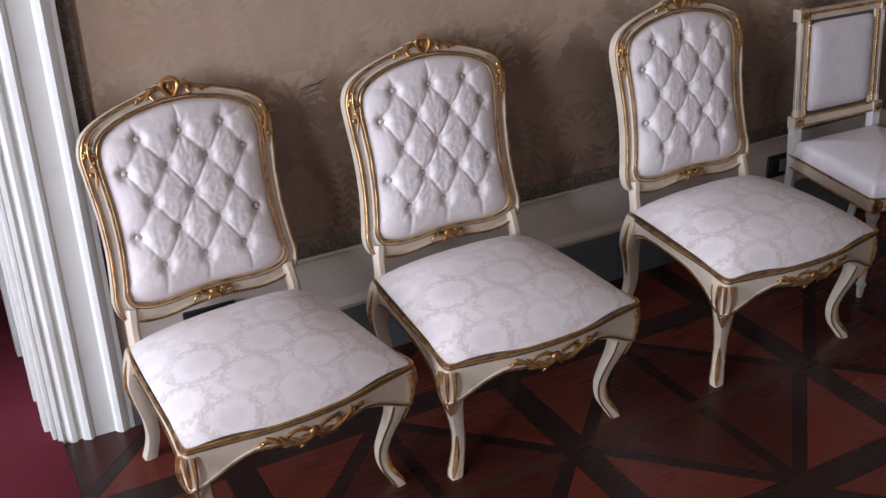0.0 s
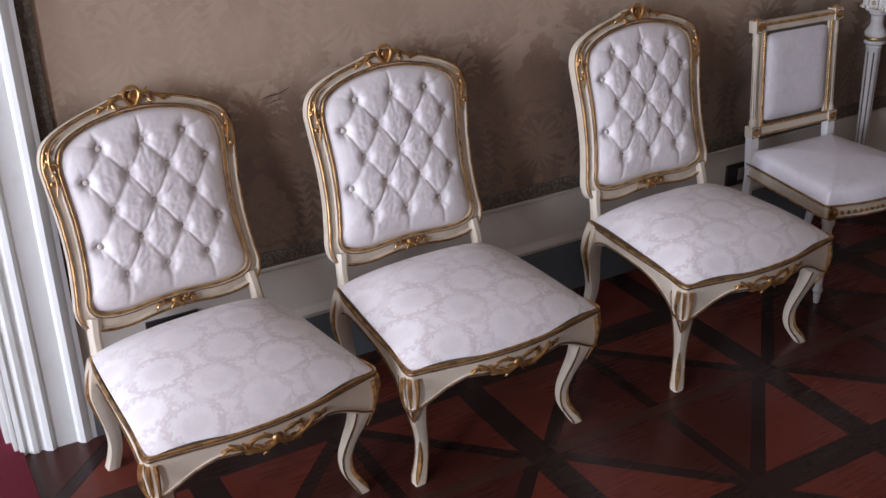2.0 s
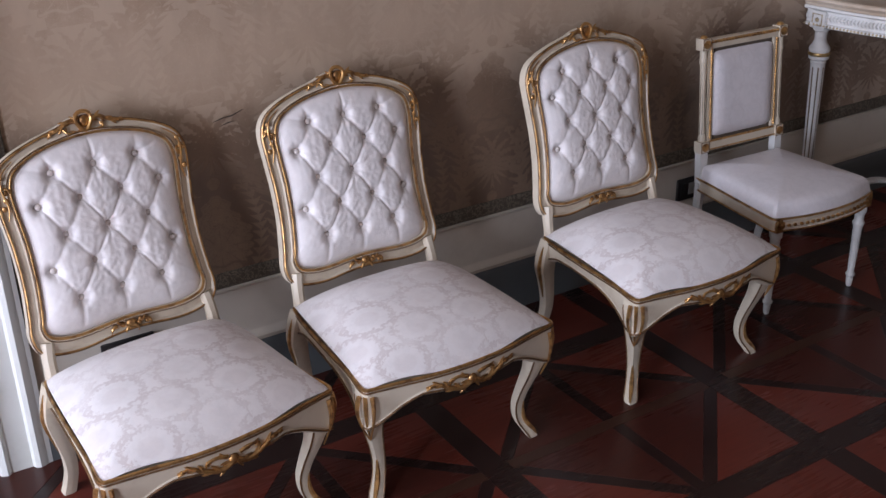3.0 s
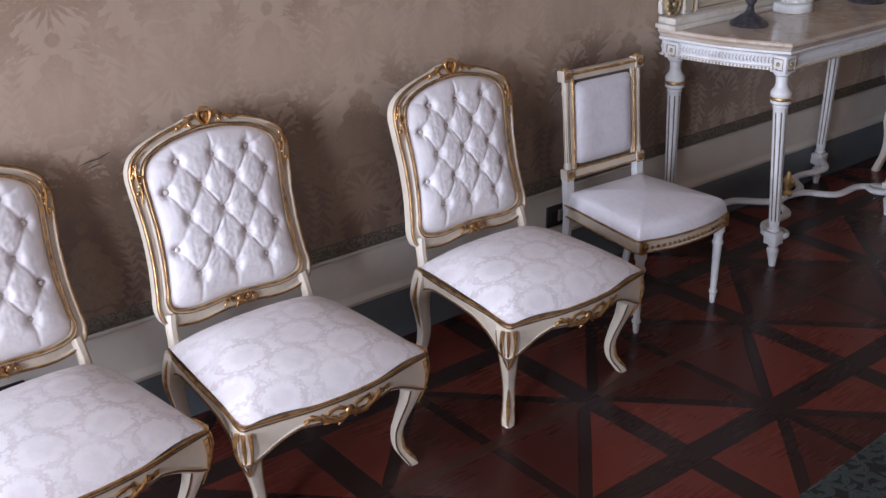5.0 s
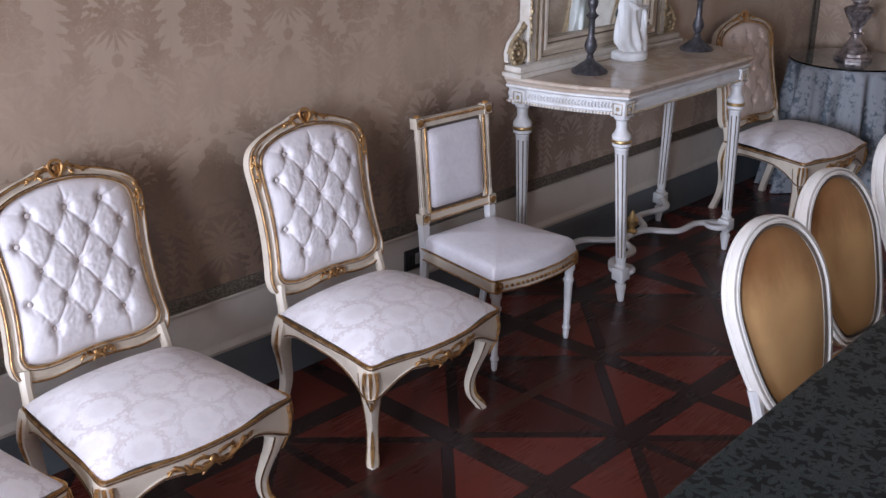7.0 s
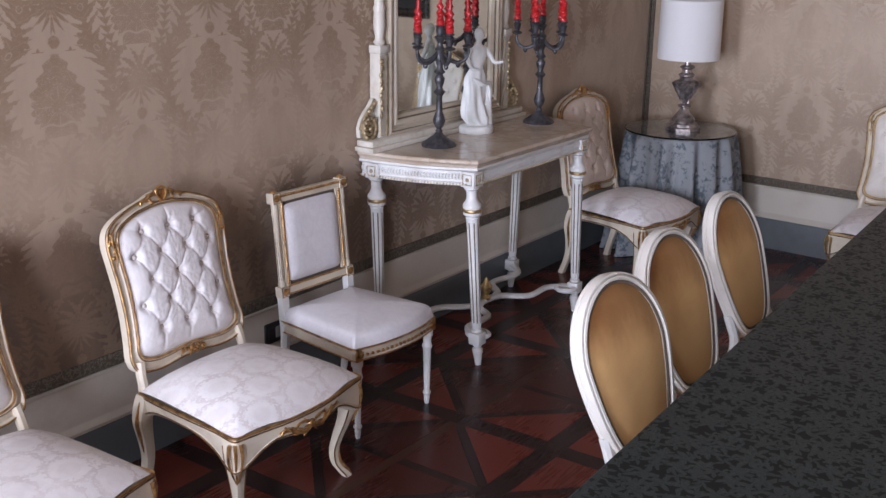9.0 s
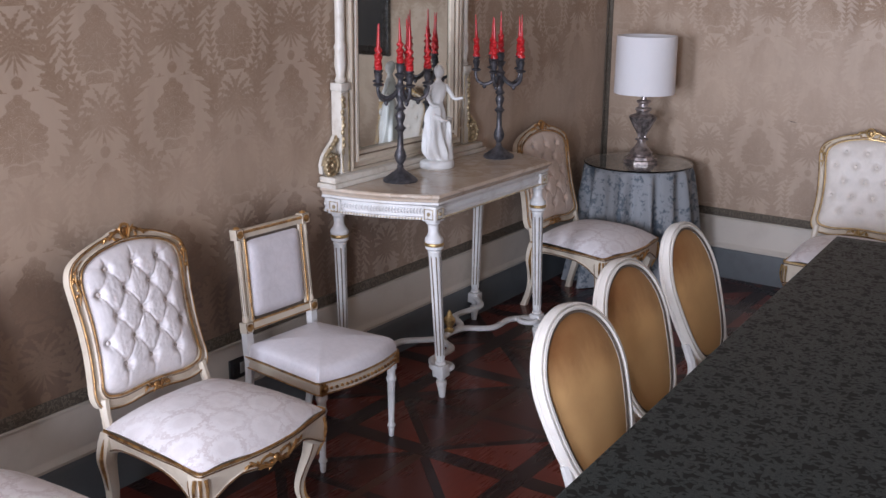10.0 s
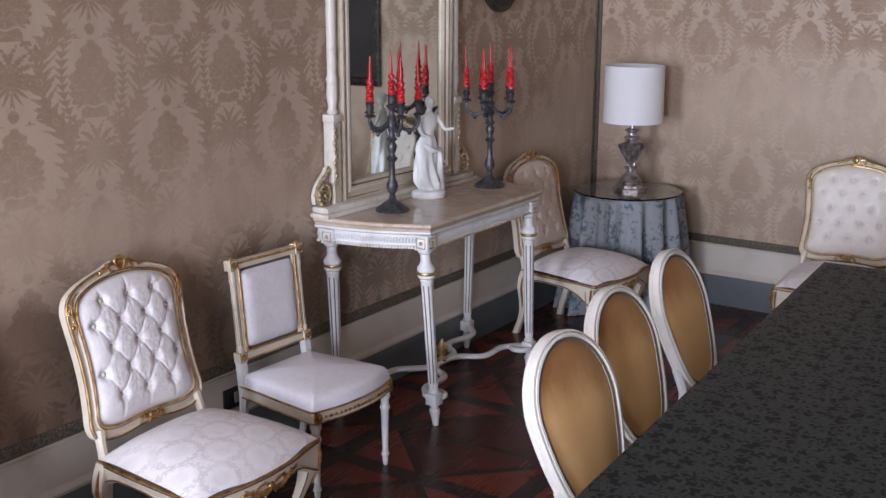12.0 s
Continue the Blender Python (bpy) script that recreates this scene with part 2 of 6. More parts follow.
def cloth_dark():
    """Near-black damask table cover with a leafy jacquard."""
    m = Mat("black_damask", 0.6)
    x, y, z = m.xyz()
    x = x + (m.noise(30.0, 2.0, 0.6) - 0.5) * 0.016
    y = y - z + (m.noise(32.0, 2.0, 0.6) - 0.5) * 0.016
    fine = m.noise(120.0, 3.0, 0.7)
    leaf = None
    for scale, shift, count, size, wide, curl in ((18.0, 0.0, 5.0, 0.037, 0.0072, 13.0), (27.0, 3.7, 4.0, 0.0235, 0.0052, -24.0)):
        comb = m.tree.nodes.new("ShaderNodeCombineXYZ")
        m.tree.links.new((x + shift).sock, comb.inputs[0])
        m.tree.links.new(y.sock, comb.inputs[1])
        cell = m.tree.nodes.new("ShaderNodeTexVoronoi")
        cell.voronoi_dimensions = "2D"
        cell.inputs["Scale"].default_value = scale
        cell.inputs["Randomness"].default_value = 0.75
        m.tree.links.new(comb.outputs[0], cell.inputs["Vector"])
        away = m.tree.nodes.new("ShaderNodeVectorMath")
        away.operation = "SUBTRACT"
        m.tree.links.new(comb.outputs[0], away.inputs[0])
        m.tree.links.new(cell.outputs["Position"], away.inputs[1])
        sep = m.tree.nodes.new("ShaderNodeSeparateXYZ")
        m.tree.links.new(away.outputs[0], sep.inputs[0])
        tint = m.tree.nodes.new("ShaderNodeSeparateColor")
        m.tree.links.new(cell.outputs["Color"], tint.inputs[0])
        a, b = Val(m.tree, sep.outputs[0]), Val(m.tree, sep.outputs[1])
        r = (a * a + b * b).sqrt()
        turn = a.op("ARCTAN2", b) + Val(m.tree, tint.outputs[0]) * 3.0
        one = petals(r, turn + r * curl, count, size, wide)
        leaf = one if leaf is None else leaf.maxi(one)
    edge = (leaf + (fine - 0.5) * 0.004).step(-0.0010, 0.0018)
    rim = 1.0 - (leaf - 0.0040 + (fine - 0.5) * 0.003).mod_abs().step(0.0004, 0.0016)
    vein = (fine.step(0.52, 0.64) * 0.50).maxi(rim * 0.45)
    pat = 1.0 - edge * (1.0 - vein)
    weave = m.noise(500.0, 2.0)
    m.colour(m.mix(pat, (0.042, 0.057, 0.056), (0.0075, 0.0098, 0.0102)))
    m.set("Roughness", pat * 0.2 + 0.42)
    m.bsdf.inputs["Specular IOR Level"].default_value = 0.35
    return m.bump(pat * -0.6 + weave * 0.4, 0.25, 0.0015).mat


def velvet():
    m = Mat("gold_velvet", 0.8)
    n = m.noise(5.0, 5.0, 0.65)
    f = m.noise(240.0, 2.0)
    x, y, z = m.xyz()
    # the nap's dark sheen painted into the base colour towards the pad's top
    nap_dark = (z + (m.noise(11.0, 4.0, 0.6, (1.0, 1.0, 0.25)) - 0.5) * 0.16 + x.mod_abs() * 0.10).step(0.69, 0.86)
    m.colour(m.mix(nap_dark * 0.85 + n.step(0.45, 0.75) * 0.15, (0.63, 0.372, 0.150), (0.250, 0.104, 0.029)))
    m.bsdf.inputs["Sheen Weight"].default_value = 0.6
    m.bsdf.inputs["Sheen Roughness"].default_value = 0.4
    m.bsdf.inputs["Sheen Tint"].default_value = (0.85, 0.55, 0.25, 1)
    return m.bump(n + f * 0.5, 0.25, 0.002).mat


def marble():
    m = Mat("cream_marble", 0.16)
    n = m.noise(5.0, 8.0, 0.68)
    vein = (m.noise(3.2, 6.0, 0.6) - 0.5).mod_abs().step(0.0, 0.035)
    base = m.mix(n.step(0.35, 0.7), (0.62, 0.53, 0.43), (0.50, 0.39, 0.29))
    m.colour(m.mix(vein * 0.6 + 0.4, (0.40, 0.29, 0.20), base))
    return m.mat


def toile():
    """Blue-grey printed cotton of the side table's cover."""
    m = Mat("blue_toile", 0.75)
    x, y, z = m.xyz()
    n = m.noise(34.0, 5.0, 0.68)
    big = m.noise(5.5, 3.0, 0.5, (1.6, 1.6, 0.7))
    figure = (n + big * 0.8).step(0.86, 1.02)
    m.colour(m.mix(figure, (0.270, 0.282, 0.290), (0.088, 0.110, 0.130)))
    return m.bump(m.noise(400.0, 2.0), 0.2, 0.001).mat


def plain(name, c, rough=0.5, metal=0.0, vary=0.12, scale=14.0, bump=0.12):
    m = Mat(name, rough, metal)
    n = m.noise(scale, 5.0, 0.6)
    m.colour(m.mix(n.step(0.3, 0.75), c, tuple(k * (1 - vary * 2) for k in c)))
    m.set("Roughness", n * 0.18 + (rough - 0.09))
    return m.bump(n, bump, 0.0015).mat


def glass_mat():
    m = Mat("clear_glass", 0.02)
    m.colour((0.92, 0.97, 0.96))
    m.set("Transmission Weight", 1.0)
    m.bsdf.inputs["IOR"].default_value = 1.45
    return m.mat


def mirror_mat():
    m = Mat("mirror_silver", 0.03, 1.0)
    n = m.noise(3.0, 4.0)
    m.colour(m.mix(n.step(0.4, 0.8), (0.80, 0.83, 0.80), (0.72, 0.76, 0.72)))
    return m.mat


def woven_braid():
    """Galloon with a small scrolling figure, dark on dull olive."""
    m = Mat("woven_braid", 0.75)
    n = m.noise(75.0, 2.0, 0.6)
    t = m.noise(320.0, 2.0, 0.5)
    scroll = (n - 0.5).mod_abs().step(0.015, 0.06)
    m.colour(m.mix(scroll, (0.170, 0.142, 0.104), (0.082, 0.065, 0.046)))
    return m.bump(scroll * -0.5 + t * 0.4, 0.5, 0.002).mat


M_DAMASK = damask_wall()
M_BRAID = woven_braid()
M_DADO = painted("cream_dado_paint", (0.58, 0.525, 0.445), (0.40, 0.345, 0.28), 0.5, 0.65, 3.0)
M_PLINTH = painted("grey_plinth_paint", (0.105, 0.115, 0.118), (0.06, 0.062, 0.062), 0.42, 0.6, 4.0)
M_CASING = painted("casing_paint", (0.78, 0.800, 0.765), (0.54, 0.535, 0.46), 0.33, 0.55, 5.0)
M_CEIL = painted("ceiling_plaster", (0.46, 0.42, 0.37), (0.38, 0.34, 0.29), 0.8, 0.5, 1.5)
M_CREAM = painted("cream_lacquer", (0.64, 0.560, 0.440), (0.40, 0.31, 0.21), 0.38, 0.6, 11.0)
M_IVORY = painted("ivory_lacquer", (0.64, 0.60, 0.520), (0.40, 0.33, 0.240), 0.32, 0.7, 16.0)
M_OVAL_FRAME = painted("cream_white_paint", (0.78, 0.745, 0.675), (0.56, 0.50, 0.41), 0.30, 0.5, 12.0)
M_WHITE = painted("white_lacquer", (0.71, 0.700, 0.675), (0.45, 0.41, 0.355), 0.34, 0.6, 13.0)
M_GILT = gilt()
M_GILT_PALE = gilt("gilt_pale", (0.66, 0.47, 0.21), (0.30, 0.19, 0.075), 0.36)
M_GILT_SOFT = plain("worn_pale_gilding", (0.56, 0.44, 0.26), 0.42, 0.45, 0.35, 45.0, 0.4)
M_FLUTE = plain("flute_gilding", (0.235, 0.170, 0.105), 0.5, 0.25, 0.3, 40.0)
M_SILK = brocade("white_brocade")
M_SILK_BACK = brocade("white_brocade_back", 0.16, (0.86, 0.82, 0.81), (0.80, 0.755, 0.745), 0.45)
M_SILK_CREAM = brocade("cream_silk", 0.16, (0.80, 0.735, 0.655), (0.74, 0.67, 0.59), 0.4)
# copy of the white silk with the weak light on one chair back painted in
M_SILK_SHADED = brocade("shaded_silk", 0.16, (0.74, 0.605, 0.500), (0.64, 0.51, 0.41), 0.5)
M_SILK_SPRIG = brocade("sprigged_silk", 0.085, (0.76, 0.725, 0.74), (0.62, 0.58, 0.59), 0.4)
M_BUTTON = plain("covered_button", (0.72, 0.655, 0.620), 0.55)
M_GLAZE = plain("brown_gold_line", (0.215, 0.115, 0.048), 0.42, 0.35, 0.35, 40.0)
M_SEAT_UNDER = plain("webbing", (0.13, 0.10, 0.075), 0.9)
M_VELVET = velvet()
M_MARBLE = marble()
M_TOILE = toile()
M_CLOTH = cloth_dark()
M_BRONZE = plain("dark_pewter", (0.125, 0.120, 0.128), 0.46, 0.55, 0.35, 30.0, 0.4)
M_WAX = plain("red_wax", (0.55, 0.018, 0.022), 0.32, 0.0, 0.2, 30.0)
M_WAX.node_tree.nodes["Principled BSDF"].inputs["Subsurface Weight"].default_value = 0.15
M_WAX.node_tree.nodes["Principled BSDF"].inputs["Subsurface Radius"].default_value = (0.01, 0.002, 0.002)
M_BISQUE = plain("bisque_porcelain", (0.80, 0.80, 0.77), 0.5, 0.0, 0.05, 25.0)
M_SHADE = plain("white_shade_linen", (0.82, 0.80, 0.79), 0.8, 0.0, 0.02, 200.0)
M_SILVER = plain("silver_leaf", (0.50, 0.435, 0.41), 0.30, 0.65, 0.42, 26.0, 0.35)
M_GLASS = glass_mat()
M_MIRROR = mirror_mat()
M_BLACK = plain("black_plastic", (0.018, 0.017, 0.017), 0.35)
M_SLOT = plain("socket_insert", (0.33, 0.31, 0.28), 0.4)
M_CARPET = plain("crimson_carpet", (0.185, 0.012, 0.032), 0.95, 0.0, 0.12, 160.0, 0.5)
M_PAINTING = plain("old_canvas", (0.022, 0.018, 0.015), 0.35, 0.0, 0.4, 3.0)
M_EBONY = plain("dark_frame", (0.020, 0.014, 0.010), 0.28, 0.0, 0.3, 20.0)
M_OVAL = plain("antique_oval", (0.060, 0.052, 0.035), 0.4, 0.2, 0.3, 20.0)
M_RED = wood("mahogany_panel", (0.155, 0.031, 0.019), (0.080, 0.0160, 0.010), 0.30)
M_BROWN = wood("walnut_panel", (0.070, 0.0180, 0.0125), (0.034, 0.011, 0.0085), 0.30)
M_DARK = wood("wenge_band", (0.029, 0.0135, 0.0115), (0.017, 0.0085, 0.0075), 0.30)
M_TAN = wood("oak_band", (0.062, 0.026, 0.016), (0.038, 0.016, 0.011), 0.32)
M_TABLEWOOD = wood("table_wood", (0.14, 0.07, 0.035), (0.07, 0.035, 0.02), 0.4)
M_TEAR = plain("torn_edge", (0.10, 0.075, 0.058), 0.8)
M_FELT = plain("panel_beige", (0.42, 0.36, 0.29), 0.7)


# ---- mesh helpers: a shape is (vertices, faces) ----
def merge(*shapes):
    vs, fs = [], []
    for v, f in shapes:
        k = len(vs)
        vs += [tuple(p) for p in v]
        fs += [tuple(i + k for i in q) for q in f]
    return vs, fs


def moved(shape, m):
    return [tuple(m @ Vector(p)) for p in shape[0]], shape[1]


def flipped(shape):
    """The mirror image across x = 0."""
    return [(-p[0], p[1], p[2]) for p in shape[0]], [tuple(reversed(q)) for q in shape[1]]


def mesh_of(name, shape, material, smooth=True, angle=40):
    me = bpy.data.meshes.new(name)
    me.from_pydata([tuple(p) for p in shape[0]], [], shape[1])
    me.validate()
    if material:
        me.materials.append(material)
    bm = bmesh.new()
    bm.from_mesh(me)
    bmesh.ops.recalc_face_normals(bm, faces=bm.faces)
    for f in bm.faces:
        f.smooth = smooth
    if smooth:
        lim = radians(angle)
        for e in bm.edges:
            if len(e.link_faces) == 2 and e.calc_face_angle(0.0) > lim:
                e.smooth = False
    bm.to_mesh(me)
    bm.free()
    return me


def part(name, shape, material, parent, label="", smooth=True, angle=40):
    ob = new(name, mesh_of(name, shape, material, smooth, angle))
    if parent is not None:
        ob.parent = parent
    if label:
        ob["label"] = label
    return ob


def thing(name, m, label, category, group="", kind=""):
    ob = new(name)
    ob.empty_display_size = 0.1
    ob.matrix_world = m
    return tagged(ob, label, category, group, kind)


def box(x0, y0, z0, x1, y1, z1):
    v = [(x, y, z) for z in (z0, z1) for y in (y0, y1) for x in (x0, x1)]
    return v, [(0, 2, 3, 1), (4, 5, 7, 6), (0, 1, 5, 4), (2, 6, 7, 3), (0, 4, 6, 2), (1, 3, 7, 5)]


def soft_box(x0, y0, z0, x1, y1, z1, r=0.004, seg=2):
    bm = bmesh.new()
    v, f = box(x0, y0, z0, x1, y1, z1)
    vs = [bm.verts.new(p) for p in v]
    for q in f:
        bm.faces.new([vs[i] for i in q])
    bmesh.ops.bevel(bm, geom=list(bm.edges), offset=r, segments=seg, affect="EDGES", profile=0.5)
    bm.verts.index_update()
    out = [tuple(p.co) for p in bm.verts], [tuple(p.index for p in q.verts) for q in bm.faces]
    bm.free()
    return out


def prism(poly, z0, z1):
    n = len(poly)
    v = [(x, y, z0) for x, y in poly] + [(x, y, z1) for x, y in poly]
    f = [tuple(reversed(range(n))), tuple(range(n, 2 * n))]
    return v, f + [(i, (i + 1) % n, n + (i + 1) % n, n + i) for i in range(n)]


def lathe(profile, n=24, flute=0, depth=0.0, span=None):
    """profile: (radius, z) from the bottom up; flute: hollows round it between the heights in span."""
    v, f = [], []
    for r, z in profile:
        cut = depth if flute and span and span[0] < z < span[1] else 0.0
        for i in range(n):
            a = 2 * math.pi * i / n
            rr = r - cut * max(0.0, math.cos(a * flute)) ** 0.6 * (1 if math.cos(a * flute) > 0 else 0) if cut else r
            v.append((rr * math.cos(a), rr * math.sin(a), z))
    for k in range(len(profile) - 1):
        for i in range(n):
            j = (i + 1) % n
            f.append((k * n + i, k * n + j, (k + 1) * n + j, (k + 1) * n + i))
    f.append(tuple(reversed(range(n))))
    f.append(tuple((len(profile) - 1) * n + i for i in range(n)))
    return v, f


def loft(rings, closed_path=False, caps=True):
    n = len(rings[0])
    v = [p for r in rings for p in r]
    f = []
    last = len(rings) if closed_path else len(rings) - 1
    for k in range(last):
        a, b = k * n, ((k + 1) % len(rings)) * n
        for i in range(n):
            j = (i + 1) % n
            f.append((a + i, a + j, b + j, b + i))
    if caps and not closed_path:
        f.append(tuple(reversed(range(n))))
        f.append(tuple((len(rings) - 1) * n + i for i in range(n)))
    return v, f


def sweep(path, radius, n=8, closed=False, squash=1.0, corner=0.0):
    """A round (or, with corner, squarish) tube along a path; radius may be a list."""
    pts = [Vector(p) for p in path]
    m = len(pts)
    rings, up = [], None
    for i, p in enumerate(pts):
        if closed:
            d = pts[(i + 1) % m] - pts[i - 1]
        else:
            d = pts[min(i + 1, m - 1)] - pts[max(i - 1, 0)]
        d.normalize()
        if up is None:
            up = Vector((0, 0, 1)) if abs(d.z) < 0.9 else Vector((0, 1, 0))
        side = d.cross(up)
        side.normalize()
        up = side.cross(d)
        up.normalize()
        r = radius[i] if isinstance(radius, (list, tuple)) else radius
        ring = []
        for k in range(n):
            a = 2 * math.pi * (k + 0.5) / n
            c, s = math.cos(a), math.sin(a)
            q = 1.0 + corner * (1 / max(abs(c), abs(s)) - 1.0)
            ring.append(tuple(p + side * (c * r * q) + up * (s * r * squash * q)))
        rings.append(ring)
    return loft(rings, closed)


def spline(points, n, closed=False):
    """A smooth curve through points, n steps a stretch."""
    pts = [Vector(p) for p in points]
    m = len(pts)
    out = []
    for i in range(m if closed else m - 1):
        if closed:
            a, b, c, d = pts[i - 1], pts[i], pts[(i + 1) % m], pts[(i + 2) % m]
        else:
            a, b, c, d = pts[max(i - 1, 0)], pts[i], pts[i + 1], pts[min(i + 2, m - 1)]
        for k in range(n):
            t = k / n
            out.append(0.5 * (2 * b + (c - a) * t + (2 * a - 5 * b + 4 * c - d) * t * t + (3 * b - a - 3 * c + d) * t ** 3))
    if not closed:
        out.append(pts[-1])
    return out


def blob(place, size, n=10, turn=None):
    """A small carved swelling."""
    prof = [(math.cos(t), math.sin(t)) for t in np.linspace(-1.45, 1.45, 7)]
    sh = lathe(prof, n)
    m = Matrix.Translation(place) @ (turn or Matrix()) @ Matrix.Diagonal((*size, 1))
    return moved(sh, m)


def polar(outline, height, rings=12, centre=(0, 0), power=1.0):
    """A surface over a closed outline of (a, b) with height(a, b, s), s = 0 at the centre and 1 at the edge."""
    n = len(outline)
    v, f = [(centre[0], centre[1], height(centre[0], centre[1], 0.0))], []
    for k in range(1, rings + 1):
        s = (k / rings) ** power
        for a, b in outline:
            x, y = centre[0] + (a - centre[0]) * s, centre[1] + (b - centre[1]) * s
            v.append((x, y, height(x, y, s)))
    for i in range(n):
        f.append((0, 1 + i, 1 + (i + 1) % n))
    for k in range(rings - 1):
        a, b = 1 + k * n, 1 + (k + 1) * n
        for i in range(n):
            j = (i + 1) % n
            f.append((a + i, b + i, b + j, a + j))
    return v, f


def mirrored_outline(half):
    """A closed outline from points down its right side (x >= 0), first and last on the axis."""
    left = [(-x, y) for x, y in reversed(half[1:-1])]
    return half + left


# ---- the room's shell ----
def quad_wall(name, shape, material, label):
    ob = part(name, shape, material, None, smooth=False)
    return tagged(ob, label, "wall", kind="structure")


DOOR_X0, DOOR_X1, DOOR_H = -0.90, 0.182, 2.55
T_N = 0.66
north = merge(
    box(DOOR_X1, WALL_Y, 0, FAR_X + 0.3, WALL_Y + T_N, ROOM_H),
    box(WEST_X, WALL_Y, 0, DOOR_X0, WALL_Y + T_N, ROOM_H),
    box(DOOR_X0, WALL_Y, DOOR_H, DOOR_X1, WALL_Y + T_N, ROOM_H),
)
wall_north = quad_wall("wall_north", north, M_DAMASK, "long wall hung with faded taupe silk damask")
SLANT = 0.035      # the end wall is not quite square to the long one


def far_x(y):
    return FAR_X - SLANT * (WALL_Y - y)


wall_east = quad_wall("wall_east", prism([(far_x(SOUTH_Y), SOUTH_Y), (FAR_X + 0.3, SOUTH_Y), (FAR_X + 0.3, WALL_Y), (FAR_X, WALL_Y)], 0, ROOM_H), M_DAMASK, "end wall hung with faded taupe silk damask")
wall_south = quad_wall("wall_south", box(WEST_X, SOUTH_Y - 0.3, 0, FAR_X + 0.3, SOUTH_Y, ROOM_H), M_DAMASK, "rear wall hung with taupe silk damask")
bits = [box(WEST_X - 0.35, SOUTH_Y, 0, WEST_X, WALL_Y + T_N, WIN_Z0), box(WEST_X - 0.35, SOUTH_Y, WIN_Z1, WEST_X, WALL_Y + T_N, ROOM_H)]
edge = SOUTH_Y
for y0, y1 in WINDOWS_WEST:
    bits.append(box(WEST_X - 0.35, edge, WIN_Z0, WEST_X, y0, WIN_Z1))
    edge = y1
bits.append(box(WEST_X - 0.35, edge, WIN_Z0, WEST_X, WALL_Y + T_N, WIN_Z1))
wall_west = quad_wall("wall_west", merge(*bits), M_DAMASK, "window wall hung with taupe silk damask")
ceiling = tagged(part("ceiling", box(WEST_X - 0.35, SOUTH_Y - 0.3, ROOM_H, FAR_X + 0.3, WALL_Y + T_N + 3.2, ROOM_H + 0.2), M_CEIL, None, smooth=False), "plain off-white plaster ceiling", "ceiling", kind="structure")

# the next room, seen past the door casing
NEXT_Y = WALL_Y + T_N
tagged(part("wall_next_room", merge(
    box(-2.4, NEXT_Y + 3.0, 0, 1.8, NEXT_Y + 3.2, ROOM_H),
    box(-2.6, NEXT_Y, 0, -2.4, NEXT_Y + 3.2, ROOM_H),
    box(1.6, NEXT_Y, 0, 1.8, NEXT_Y + 3.0, ROOM_H)), M_FELT, None, smooth=False), "plain beige walls of the next room", "wall", kind="structure")


def run_moulding(profile, p0, p1):
    """A moulding from p0 to p1; profile: (out, z) with out away from the wall, to the right of the run."""
    d = Vector((p1[0] - p0[0], p1[1] - p0[1], 0)).normalized()
    out = Vector((d.y, -d.x, 0))
    rings = []
    for p in (p0, p1):
        rings.append([tuple(Vector((p[0], p[1], 0)) + out * a + Vector((0, 0, z))) for a, z in profile])
    return loft(rings)


PLINTH_PROFILE = [(0, 0), (0.030, 0), (0.030, PLINTH - 0.022), (0.027, PLINTH - 0.010), (0.022, PLINTH), (0, PLINTH)]
DADO_PROFILE = [(0, PLINTH), (0.026, PLINTH), (0.028, PLINTH + 0.012), (0.019, PLINTH + 0.024), (0.014, PLINTH + 0.030),
                (0.012, PLINTH + 0.034), (0.012, DADO - 0.012), (0.018, DADO - 0.006), (0.018, DADO), (0, DADO)]
BRAID_PROFILE = [(0, DADO), (0.008, DADO), (0.011, DADO + 0.010), (0.009, DADO + 0.022), (0.011, DADO + 0.034), (0.006, DADO + 0.046), (0, DADO + 0.046)]
CASING_X = 0.384
for name, prof, mat, label in (
    ("baseboard", PLINTH_PROFILE, M_PLINTH, "grey painted plinth along the foot of the wall"),
    ("dado", DADO_PROFILE, M_DADO, "cream painted low dado with a small moulding"),
    ("trim", BRAID_PROFILE, M_BRAID, "dark woven braid edging the silk"),
):
    for run in (((CASING_X, WALL_Y), (FAR_X, WALL_Y)), ((FAR_X, WALL_Y), (far_x(SOUTH_Y), SOUTH_Y)), ((far_x(SOUTH_Y), SOUTH_Y), (WEST_X, SOUTH_Y)), ((WEST_X, SOUTH_Y), (WEST_X, WALL_Y))):
        tagged(part(name, run_moulding(prof, *run), mat, None), label, name, kind="structure")
# upright braid in the corner and beside the casing
tagged(part("trim", soft_box(FAR_X - 0.0115, WALL_Y - 0.032, DADO, FAR_X - 0.001, WALL_Y - 0.001, ROOM_H, 0.003), M_BRAID, None), "dark woven braid in the room's corner", "trim", kind="structure")
tagged(part("trim", soft_box(FAR_X - 0.030, WALL_Y - 0.010, DADO + 0.046, FAR_X - 0.011, WALL_Y - 0.001, ROOM_H, 0.003), M_BRAID, None), "dark woven braid in the room's corner", "trim", kind="structure")
tagged(part("trim", soft_box(CASING_X + 0.001, WALL_Y - 0.010, DADO + 0.046, CASING_X + 0.040, WALL_Y - 0.001, ROOM_H, 0.003), M_BRAID, None), "dark woven braid beside the door casing", "trim", kind="structure")

# door casing: a stepped and fluted board on the wall, and panelled reveals
door = thing("door_1", pose(0, 0, 0), "white painted doorway casing with stepped mouldings", "doorway", kind="structure")


